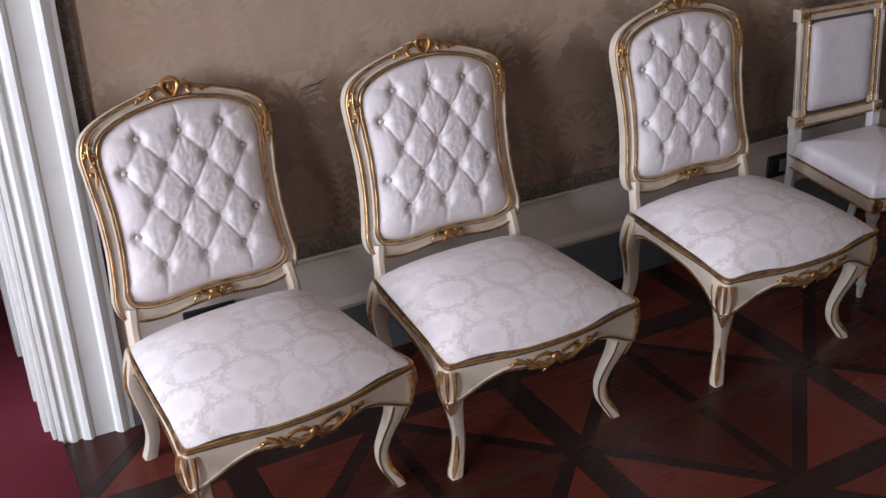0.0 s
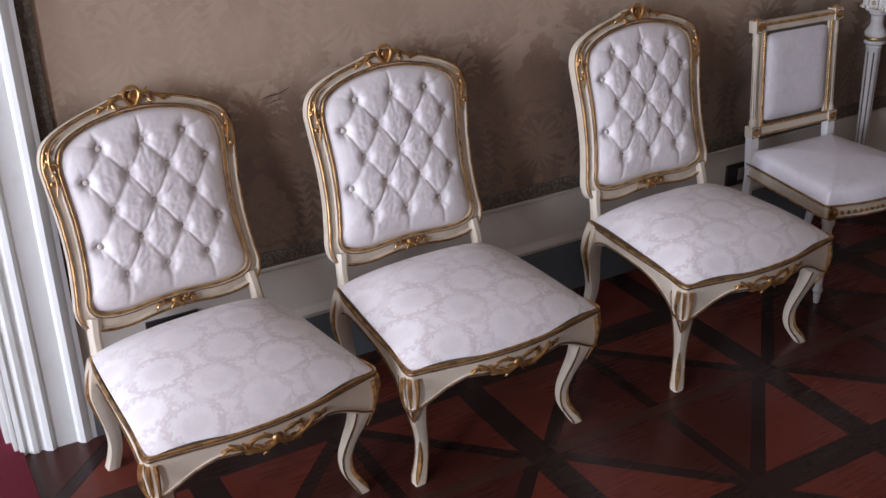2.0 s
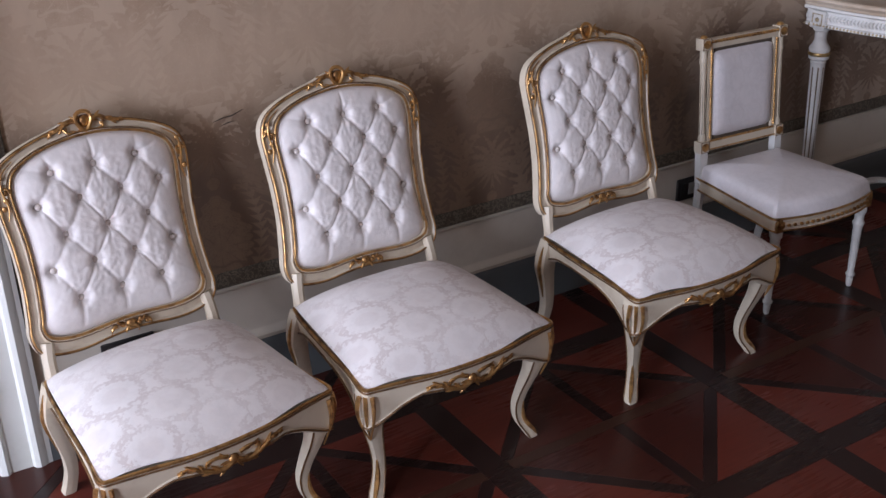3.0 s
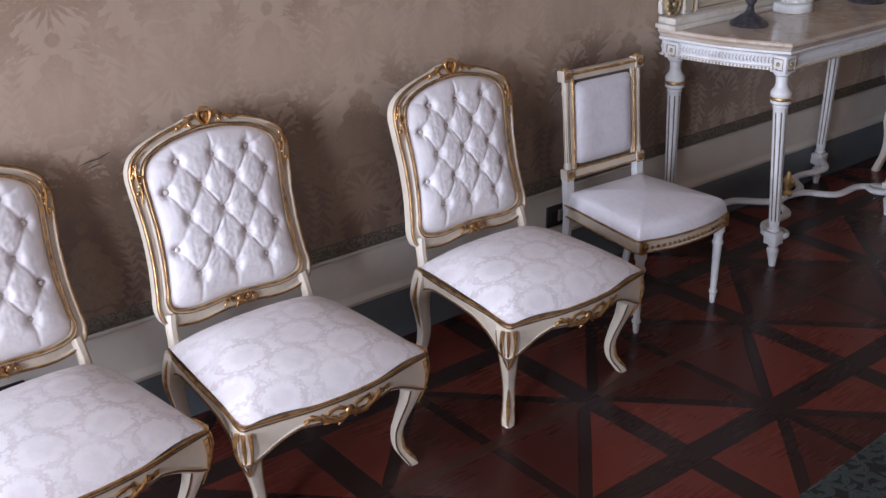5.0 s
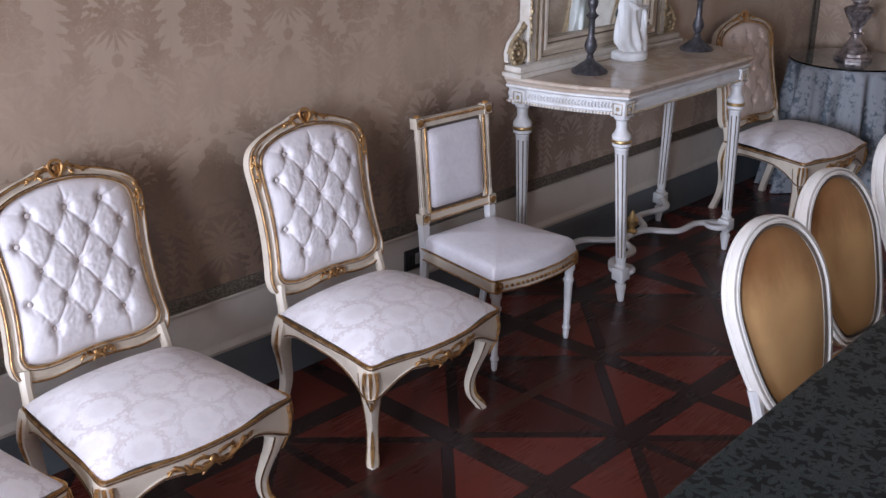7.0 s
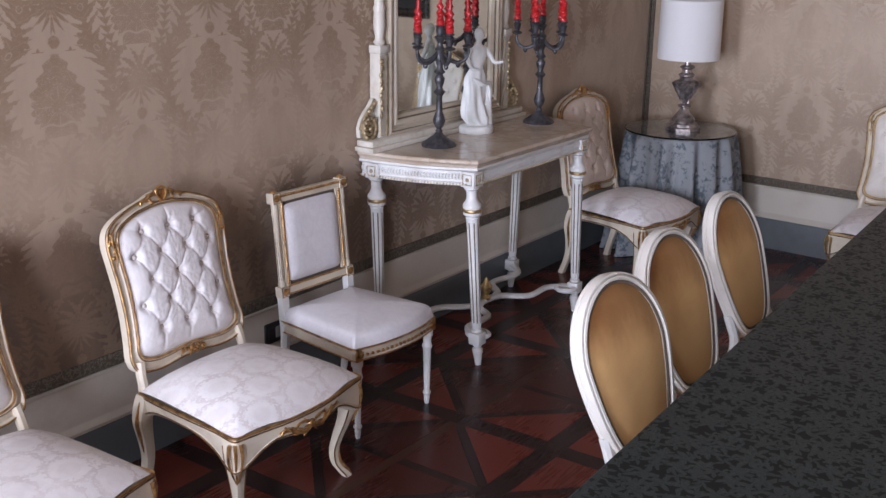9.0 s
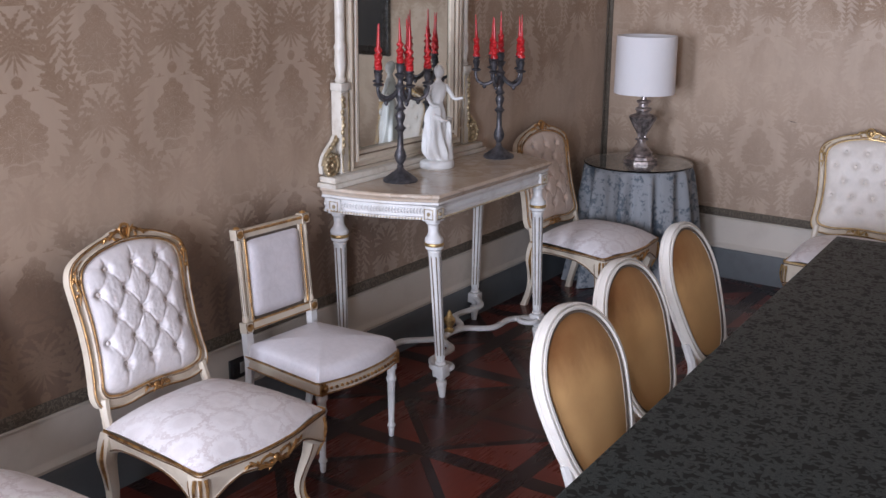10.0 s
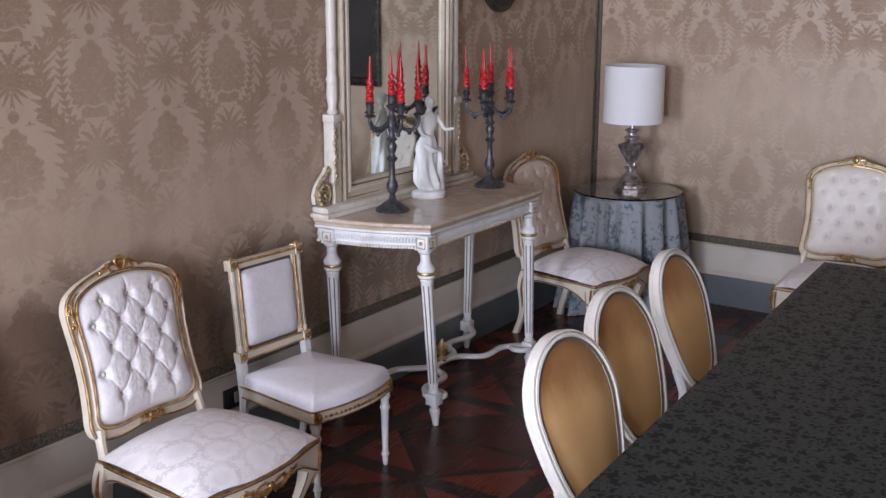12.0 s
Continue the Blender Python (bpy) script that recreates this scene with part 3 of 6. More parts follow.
def casing_profile():
    # (x along the wall from the opening, y out of the wall)
    prof = [(0.000, 0.0), (0.000, 0.010), (0.012, 0.014), (0.020, 0.006), (0.030, 0.016), (0.034, 0.020), (0.046, 0.020), (0.052, 0.012), (0.060, 0.012),
            (0.068, 0.024), (0.082, 0.030), (0.090, 0.026), (0.094, 0.020), (0.150, 0.022), (0.156, 0.034), (0.168, 0.040), (0.180, 0.036), (0.190, 0.030), (0.202, 0.028), (0.202, 0.0)]
    return prof


for sgn, x_open in ((1, DOOR_X1), (-1, DOOR_X0)):
    rings = []
    for z in (0.0, DOOR_H + 0.20):
        rings.append([(x_open + sgn * a, WALL_Y - 0.001 - b, z) for a, b in casing_profile()])
    part("casing_upright", loft(rings), M_CASING, door, angle=20)
part("casing_head", soft_box(DOOR_X0 + 0.001, WALL_Y - 0.03, DOOR_H, DOOR_X1 - 0.001, WALL_Y - 0.001, DOOR_H + 0.2, 0.006), M_CASING, door)
for sgn, x_open in ((1, DOOR_X1), (-1, DOOR_X0)):
    sh = [soft_box(min(x_open, x_open - sgn * 0.012), WALL_Y + 0.001, 0, max(x_open, x_open - sgn * 0.012), NEXT_Y, DOOR_H, 0.003)]
    for y0, y1 in ((WALL_Y + 0.05, WALL_Y + 0.10), (WALL_Y + 0.50, WALL_Y + 0.55), (WALL_Y + 0.22, WALL_Y + 0.24)):
        xa, xb = x_open - sgn * 0.011, x_open - sgn * 0.026
        sh.append(soft_box(min(xa, xb), y0, 0, max(xa, xb), y1, DOOR_H, 0.004))
    part("reveal_panel", merge(*sh), M_CASING, door)

# windows in the west wall
for i, (y0, y1) in enumerate(WINDOWS_WEST):
    win = thing("window_%d" % (i + 1), pose(WEST_X, (y0 + y1) / 2, WIN_Z0), "tall white painted casement window", "window", kind="structure")
    w, h = y1 - y0, WIN_Z1 - WIN_Z0
    part("window_frame", merge(
        soft_box(-0.30, -w / 2, 0, -0.24, -w / 2 + 0.06, h), soft_box(-0.30, w / 2 - 0.06, 0, -0.24, w / 2, h),
        soft_box(-0.30, -w / 2 + 0.06, 0, -0.24, w / 2 - 0.06, 0.06), soft_box(-0.30, -w / 2 + 0.06, h - 0.06, -0.24, w / 2 - 0.06, h),
        soft_box(-0.298, -0.03, 0.06, -0.242, 0.03, h - 0.06)), M_CASING, win)
    part("window_sill", soft_box(-0.22, -w / 2, -0.03, 0.05, w / 2, 0.0), M_CASING, win)
    for s in (-1, 1):
        pane = part("pane", box(-0.274, min(0.03 * s, (w / 2 - 0.06) * s), 0.06, -0.268, max(0.03 * s, (w / 2 - 0.06) * s), h - 0.06), M_GLASS, win, smooth=False)
        pane.visible_shadow = False

# ---- tufted side chair ----
BACK_Y0, BACK_Z0, BACK_K = 0.200, 0.37, 0.219


def back_point(x, z, out=0.0):
    """A point of the raking back; out: in front of its plane."""
    return (x, BACK_Y0 + BACK_K * (z - BACK_Z0) - out, z + out * BACK_K)


BACK_HALF = [(0.000, 0.976), (0.030, 0.972), (0.070, 0.958), (0.130, 0.942), (0.190, 0.920), (0.232, 0.892), (0.250, 0.850), (0.247, 0.790), (0.239, 0.700),
             (0.238, 0.610), (0.245, 0.530), (0.251, 0.475), (0.236, 0.436), (0.190, 0.418), (0.130, 0.413), (0.060, 0.420), (0.000, 0.424)]
OPEN_HALF = [(0.000, 0.926), (0.030, 0.926), (0.070, 0.922), (0.120, 0.912), (0.165, 0.894), (0.196, 0.868), (0.206, 0.830), (0.204, 0.780), (0.198, 0.700),
             (0.199, 0.610), (0.207, 0.530), (0.212, 0.500), (0.200, 0.474), (0.165, 0.462), (0.120, 0.459), (0.060, 0.463), (0.000, 0.466)]
STEP = 5


def smooth_outline(half):
    pts = spline([(x, z, 0) for x, z in mirrored_outline(half)], STEP, True)
    return [(p.x, p.y) for p in pts]


BACK_OUT, BACK_IN = smooth_outline(BACK_HALF), smooth_outline(OPEN_HALF)
BUTTONS = [(x, z) for z, xs in ((0.858, (-0.108, 0, 0.108)), (0.786, (-0.156, -0.053, 0.053, 0.156)), (0.707, (-0.107, 0, 0.107)),
                                (0.628, (-0.158, -0.053, 0.053, 0.158)), (0.547, (-0.108, 0, 0.108))) for x in xs]


def seg_dist(px, pz, a, b):
    ax, az, bx, bz = *a, *b
    dx, dz = bx - ax, bz - az
    t = max(0.0, min(1.0, ((px - ax) * dx + (pz - az) * dz) / (dx * dx + dz * dz)))
    return math.hypot(px - ax - t * dx, pz - az - t * dz)


FOLDS = [(a, b) for i, a in enumerate(BUTTONS) for b in BUTTONS[i + 1:] if 0.085 < math.hypot(a[0] - b[0], a[1] - b[1]) < 0.103 and abs(a[1] - b[1]) > 0.03]
FOLDS += [((x, 0.858), (x * 1.15, 0.93)) for x in (-0.108, 0, 0.108)] + [((x, 0.547), (x * 1.1, 0.465)) for x in (-0.108, 0, 0.108)]
FOLDS += [((s * 0.156, z), (s * 0.21, z + dz)) for s in (-1, 1) for z in (0.786, 0.628) for dz in (0.0,)]
FOLDS += [((s * 0.108, 0.858), (s * 0.19, 0.885)) for s in (-1, 1)]


def tuft_height(x, z, s, deep):
    edge = (1 - s ** 5)
    h = 0.004 + 0.034 * edge ** 0.7
    for bx, bz in BUTTONS:
        d2 = (x - bx) ** 2 + (z - bz) ** 2
        if d2 < 0.006:
            h -= (0.021 if deep else 0.014) * math.exp(-d2 / 0.00027) * (1 if s < 0.97 else 0)
            if deep:
                h += 0.0021 * math.cos(9 * math.atan2(z - bz, x - bx) + bx * 50) * math.exp(-math.sqrt(d2) / 0.017)
    if deep:
        near = min(seg_dist(x, z, a, b) for a, b in FOLDS)
        h -= 0.0027 * math.exp(-(near / 0.0036) ** 2) * min(1.0, (1 - s) * 8)
        h -= 0.0010 * math.exp(-(near / 0.012) ** 2) * min(1.0, (1 - s) * 8)
    h += (0.0013 * noise.noise((x * 30, z * 30, 3.1)) + 0.0012 * noise.noise((x * 90, z * 90, 5.1))) * edge
    return max(h, 0.002)


def tuft_shape(deep):
    outline = []
    for i in range(len(BACK_IN)):
        a, b = BACK_IN[i], BACK_IN[(i + 1) % len(BACK_IN)]
        outline += [a] if not deep else [a, ((a[0] + b[0]) / 2, (a[1] + b[1]) / 2)]
    v, f = polar(outline, lambda x, z, s: tuft_height(x, z, s, deep), 58 if deep else 30, (0, 0.69), 0.92)
    return [back_point(x, z, h) for x, z, h in v], f


SEAT_HALF = [(0.000, 0.205), (0.120, 0.203), (0.225, 0.196), (0.245, 0.170), (0.259, 0.075), (0.270, -0.060), (0.279, -0.190), (0.291, -0.262), (0.287, -0.288), (0.264, -0.294),
             (0.190, -0.307), (0.105, -0.323), (0.000, -0.330)]
SEAT_OUT = smooth_outline(SEAT_HALF)


def inset(outline, k, cy=-0.06):
    return [(x * k, cy + (y - cy) * k) for x, y in outline]


def seat_shape():
    def height(x, y, s):
        across, along = max(0.0, 1 - abs(x / 0.292) ** 2.6), max(0.0, 1 - abs((y + 0.062) / 0.270) ** 2.8)
        dome = 0.070 * (across * along) ** 0.85 + 0.027 * (1 - s ** 6)
        return 0.365 + dome + 0.0015 * noise.noise((x * 25, y * 25, 1.0)) * (1 - s)
    return polar(inset(SEAT_OUT, 0.999), height, 26, (0, -0.06), 0.85)


def rail_drop(x, y):
    """How far the seat rail hangs below the seat line: low in the middle of the front, arching down into the legs."""
    d_front = math.hypot(abs(x) - 0.282, y + 0.275)
    d_back = math.hypot(abs(x) - 0.235, y - 0.190)
    mid = 0.022 * max(0.0, 1 - (x / 0.14) ** 2) * (1 if y < -0.25 else 0)
    return 0.042 + mid + 0.080 * math.exp(-(d_front / 0.098) ** 1.6) + 0.040 * math.exp(-(d_back / 0.055) ** 1.6)


def rail_shape():
    rings = []
    for i, (x, y) in enumerate(SEAT_OUT):
        n = Vector((x, (y + 0.06), 0)).normalized()
        zb = 0.368 - rail_drop(x, y)
        pts = []
        for o, z in ((0.000, 0.368), (0.003, 0.360), (0.001, 0.346), (-0.003, zb + 0.014), (0.002, zb + 0.005), (-0.003, zb), (-0.026, zb), (-0.030, 0.352), (-0.028, 0.368)):
            pts.append((x + n.x * o, y + n.y * o, z))
        rings.append(pts)
    return loft(rings, True)


def leg_shape(front=True):
    """The left-hand leg; a cabriole of squarish section."""
    if front:
        path = [(-0.260, -0.257, 0.366), (-0.264, -0.261, 0.320), (-0.262, -0.259, 0.275), (-0.252, -0.249, 0.215), (-0.235, -0.232, 0.150), (-0.226, -0.223, 0.100),
                (-0.230, -0.227, 0.052), (-0.249, -0.246, 0.016), (-0.256, -0.253, 0.0)]
        rad = [0.0295, 0.0305, 0.0275, 0.0205, 0.0160, 0.0140, 0.0132, 0.0160, 0.0145]
    else:
        path = [(-0.228, 0.178, 0.366), (-0.236, 0.184, 0.320), (-0.243, 0.186, 0.270), (-0.236, 0.186, 0.210), (-0.222, 0.196, 0.140), (-0.217, 0.212, 0.080),
                (-0.222, 0.228, 0.030), (-0.228, 0.236, 0.0)]
        rad = [0.024, 0.027, 0.026, 0.021, 0.018, 0.0165, 0.0165, 0.0175]
    c = spline(path, 4)
    rr = np.interp(np.linspace(0, len(path) - 1, len(c)), range(len(path)), rad).tolist()
    rings = []
    for p, r in zip(c, rr):
        ring = []
        for k in range(12):
            a = 2 * math.pi * (k + 0.5) / 12
            co, si = math.cos(a), math.sin(a)
            q = 1.0 + 0.62 * (1 / max(abs(co), abs(si)) - 1.0)
            ring.append((p.x + co * r * q, p.y + si * r * q, p.z))
        rings.append(ring)
    return loft(rings), c, rr


def carving(rng, centre, half_w, half_h, count, to_place, relief=0.010, bosses=True):
    """Scrolled leaves: short curled tubes and bosses in the (a, b) plane, set on a surface by to_place(a, b, out)."""
    shapes = []
    for s in (-1, 1):
        for i in range(count):
            t0 = (i + 0.2) / count
            a0, b0 = centre[0] + s * half_w * t0, centre[1] + half_h * (rng.random() - 0.5) * 0.7
            ln, curl = half_w / count * 1.35, rng.uniform(1.5, 3.0) * (1 if i % 2 else -1)
            pts, rad = [], []
            ang = rng.uniform(-0.5, 0.5)
            a, b = a0, b0
            for k in range(8):
                u = k / 7
                pts.append(to_place(a, b, relief * (0.4 + 0.6 * math.sin(math.pi * u))))
                rad.append(max(0.0015, min(half_h * 0.34, 0.0095) * (1 - u * 0.75)))
                a += s * math.cos(ang) * ln / 7
                b += math.sin(ang) * ln / 7
                ang += curl / 7
            shapes.append(sweep(pts, rad, 6))
    for i in range(count + 2 if bosses else 0):
        t = rng.uniform(-0.8, 0.8)
        shapes.append(blob(to_place(centre[0] + half_w * t, centre[1] + half_h * rng.uniform(-0.4, 0.4), relief * 0.5), (min(half_h * 0.4, 0.011),) * 3, 8))
    return merge(*shapes)


def scroll_leaf(points, put, thick, lobes, relief):
    """A carved acanthus scroll: a tapering stem with curled lobes to both sides."""
    c = spline([(a, b, 0) for a, b in points], 6)
    n = len(c)
    shapes = [sweep([put(p.x, p.y, relief * (0.5 + 0.5 * math.sin(math.pi * i / (n - 1)))) for i, p in enumerate(c)], [thick * (1 - 0.7 * i / (n - 1)) for i in range(n)], 7)]
    for k in range(lobes):
        i = int((k + 0.6) / lobes * (n - 2))
        p, d = c[i], (c[i + 1] - c[i]).normalized()
        side = Vector((-d.y, d.x, 0)) * (1 if k % 2 else -1)
        size = thick * 2.3 * (1 - 0.45 * k / lobes)
        ts = np.linspace(0, 1.2, 6)
        pts = [p + (d * t * 0.9 + side * (t - 0.35 * t * t)) * size for t in ts]
        shapes.append(sweep([put(q.x, q.y, relief * (0.9 - 0.5 * t)) for q, t in zip(pts, ts)], [thick * 0.72 * (1 - 0.72 * t / 1.2) for t in ts], 6))
    return merge(*shapes)


def tufted_chair(m, label, deep=True, group="tufted chairs along the walls", pale=False, silk=None):
    rng = random.Random(7)
    root = thing("tufted_chair", m, label, "chair", group)
    g = M_GILT_PALE if pale else M_GILT
    n = len(BACK_OUT)
    rings = []
    for (ox, oz), (ix, iz) in zip(BACK_OUT, BACK_IN):
        def at(t, out):
            return back_point(ox + (ix - ox) * t, oz + (iz - oz) * t, out)
        rings.append([at(0.04, -0.020), at(0.0, 0.0), at(0.03, 0.010), at(0.16, 0.014), at(0.30, 0.007), at(0.62, 0.010), at(0.80, 0.019), at(0.93, 0.016), at(1.0, 0.006), at(0.98, -0.020)])
    frame_part = part("back_frame", loft(rings, True), M_CREAM, root, angle=28)
    part("gilt_line", sweep([back_point(o[0] + (i[0] - o[0]) * 0.13, o[1] + (i[1] - o[1]) * 0.13, 0.0130) for o, i in zip(BACK_OUT, BACK_IN)], 0.0026, 6, True), g, frame_part, "gilded outer bead")
    part("gilt_line", sweep([back_point(o[0] + (i[0] - o[0]) * 0.90, o[1] + (i[1] - o[1]) * 0.90, 0.0155) for o, i in zip(BACK_OUT, BACK_IN)], 0.0042, 6, True), g, frame_part, "gilded inner bead")
    along = list(zip(BACK_OUT, BACK_IN))
    part("brown_line", sweep([back_point(o[0] + (i[0] - o[0]) * 0.78, o[1] + (i[1] - o[1]) * 0.78, 0.0165) for o, i in along], 0.0030, 5, True), M_GLAZE, frame_part, "brown glazed line")
    part("brown_line", sweep([back_point(o[0] + (i[0] - o[0]) * 0.045, o[1] + (i[1] - o[1]) * 0.045, 0.0100) for o, i in along], 0.0018, 5, True), M_GLAZE, frame_part, "brown glazed line")
    put = lambda a, b, out: back_point(a, b, 0.010 + out)
    crest = []
    for s in (-1, 1):
        crest.append(scroll_leaf([(s * 0.016, 0.962), (s * 0.040, 0.966), (s * 0.068, 0.951), (s * 0.100, 0.943)], put, 0.0068, 6, 0.005))
        crest.append(scroll_leaf([(s * 0.006, 0.940), (s * 0.026, 0.936), (s * 0.046, 0.941), (s * 0.044, 0.952)], put, 0.0052, 2, 0.005))
    rim = sweep([put(0.0185 * math.cos(t) + 0.003 * math.sin(2 * t), 0.962 + 0.023 * math.sin(t), 0.007) for t in np.linspace(0, 2 * math.pi, 26, endpoint=False)], 0.0052, 7, True)
    part("crest_carving", merge(rim, blob(put(0.002, 0.960, 0.003), (0.012, 0.006, 0.016)), *crest), g, frame_part, "gilded shell and scroll carving")
    for s in (-1, 1):
        left = carving(rng, (0.226 * s, 0.850), 0.016, 0.012, 1, put)
        run = spline([put(s * 0.190, 0.905, 0.006), put(s * 0.222, 0.880, 0.010), put(s * 0.230, 0.845, 0.009), put(s * 0.222, 0.805, 0.008), put(s * 0.228, 0.770, 0.003)], 4)
        leaf = [blob(put(s * (0.226 + 0.006 * math.sin(k * 2.0)), 0.872 - 0.018 * k, 0.006), (0.0062, 0.004, 0.0075)) for k in range(5)]
        part("shoulder_carving", merge(left, sweep(run, [0.0014 + 0.0018 * math.sin(math.pi * k / (len(run) - 1)) for k in range(len(run))], 6), *leaf), g, frame_part, "gilded leaf carving")
    part("lower_carving", merge(carving(rng, (0, 0.444), 0.055, 0.018, 3, put, 0.009), blob(put(0, 0.444, 0.004), (0.014, 0.008, 0.012))), g, frame_part, "gilded leaf carving")
    cushion = part("back_cushion", tuft_shape(deep), silk or M_SILK_BACK, root, "shallow-buttoned cream silk" if not deep else "deep-buttoned silk with peach shade painted in" if silk else "deep-buttoned white silk", angle=80)
    for bx, bz in BUTTONS:
        h = 0.004 + 0.034 - (0.0235 if deep else 0.010)
        place = back_point(bx, bz, h)
        part("button", moved(lathe([(0.0005, 0.0055), (0.004, 0.0052), (0.0075, 0.003), (0.0085, 0.0), (0.007, -0.003)][::-1], 10), Matrix.Translation(place) @ Matrix.Rotation(radians(90 - 12), 4, "X")), M_BUTTON if deep else M_SILK_CREAM, cushion)
    part("back_panel", loft([[back_point(x * 0.99, 0.69 + (z - 0.69) * 0.99, o) for x, z in BACK_IN] for o in (-0.016, -0.004)]), M_SEAT_UNDER, root)
    rail = part("seat_rail", rail_shape(), M_CREAM, root, angle=28)
    part("gilt_line", sweep([(x * 1.004, y * 1.004, 0.3685) for x, y in SEAT_OUT], 0.0052, 6, True), g, rail, "gilded bead along the seat")
    low = []
    for x, y in SEAT_OUT:
        drop = rail_drop(x, y)
        n = Vector((x, y + 0.06, 0)).normalized()
        low.append((x + n.x * 0.0015, y + n.y * 0.0015, 0.368 - drop + 0.007))
    part("brown_line", sweep(low, 0.0030, 5, True), M_GLAZE, rail, "brown glazed line")
    part("brown_line", sweep([(x * 1.010, y * 1.010, 0.3600) for x, y in SEAT_OUT], 0.0028, 5, True), M_GLAZE, rail, "brown glazed line")
    fr = lambda a, b, out: (a, -0.3285 + 0.62 * a * a - out, b)
    apron = [blob(fr(0.0, 0.322, 0.002), (0.014, 0.008, 0.015))]
    for s in (-1, 1):
        apron.append(scroll_leaf([(s * 0.006, 0.318), (s * 0.034, 0.307), (s * 0.072, 0.318), (s * 0.104, 0.336), (s * 0.134, 0.334)], fr, 0.0088, 8, 0.004))
        apron.append(scroll_leaf([(s * 0.016, 0.334), (s * 0.040, 0.342), (s * 0.066, 0.338), (s * 0.062, 0.328)], fr, 0.0060, 3, 0.004))
    part("apron_carving", merge(*apron), g, rail, "gilded leaf carving")
    part("seat_cushion", seat_shape(), M_SILK, root, "white silk brocade with medallions", angle=80)
    part("seat_base", prism(inset(SEAT_OUT[::3], 0.93), 0.335, 0.371), M_SEAT_UNDER, root)
    for front in (True, False):
        sh, c, rr = leg_shape(front)
        for s in (1, -1):
            leg = part("leg", sh if s == 1 else flipped(sh), M_CREAM, root, angle=35)
            if front:
                rows = []
                line = [(p.x - r * 0.86, p.y - r * 0.86, p.z) for p, r in zip(c, rr)]
                knee = [sweep([(q[0] + k * 0.015 * math.sin(0.9 + i * 0.2) - 0.002, q[1] - k * 0.015 * math.sin(0.9 + i * 0.2) - 0.002, q[2] - 0.010) for i, q in enumerate(line[1:13])], [0.0062 - 0.0004 * i for i in range(12)], 6) for k in (-1, 0, 1)]
                toe = sweep([(q[0], q[1], q[2]) for q in line[-14:-2]], [0.002 + 0.005 * math.sin(math.pi * i / 11) for i in range(12)], 6)
                rows = merge(*knee)
                part("toe_carving", toe if s == 1 else flipped(toe), g, leg, "gilded leaf on the foot")
                for dx, dy in ((0.84, -0.90), (-0.90, 0.84)):
                    edge_line = sweep([(p.x + r * dx, p.y + r * dy, p.z) for p, r in list(zip(c, rr))[3:-1]], 0.0024, 5)
                    part("brown_line", edge_line if s == 1 else flipped(edge_line), M_GLAZE, leg, "brown glazed line")
            else:
                line = [(p.x - r * 0.95, p.y - r * 0.2, p.z) for p, r in zip(c, rr)]
                rows = sweep(line[2:16], [0.002 + 0.006 * math.sin(math.pi * i / 13) for i in range(14)], 6)
            part("leg_carving", rows if s == 1 else flipped(rows), g, leg, "gilded acanthus carving")
    for s in (-1, 1):
        path = [(s * 0.222, 0.188, 0.350), (s * 0.222, 0.194, 0.385), (s * 0.220, 0.204, 0.420), (s * 0.214, 0.216, 0.460)]
        part("back_post", sweep(spline(path, 3), [0.022, 0.020, 0.018, 0.017, 0.016, 0.016, 0.016, 0.017, 0.018, 0.018], 8, False, 1.0, 0.6), M_CREAM, root)
    return root


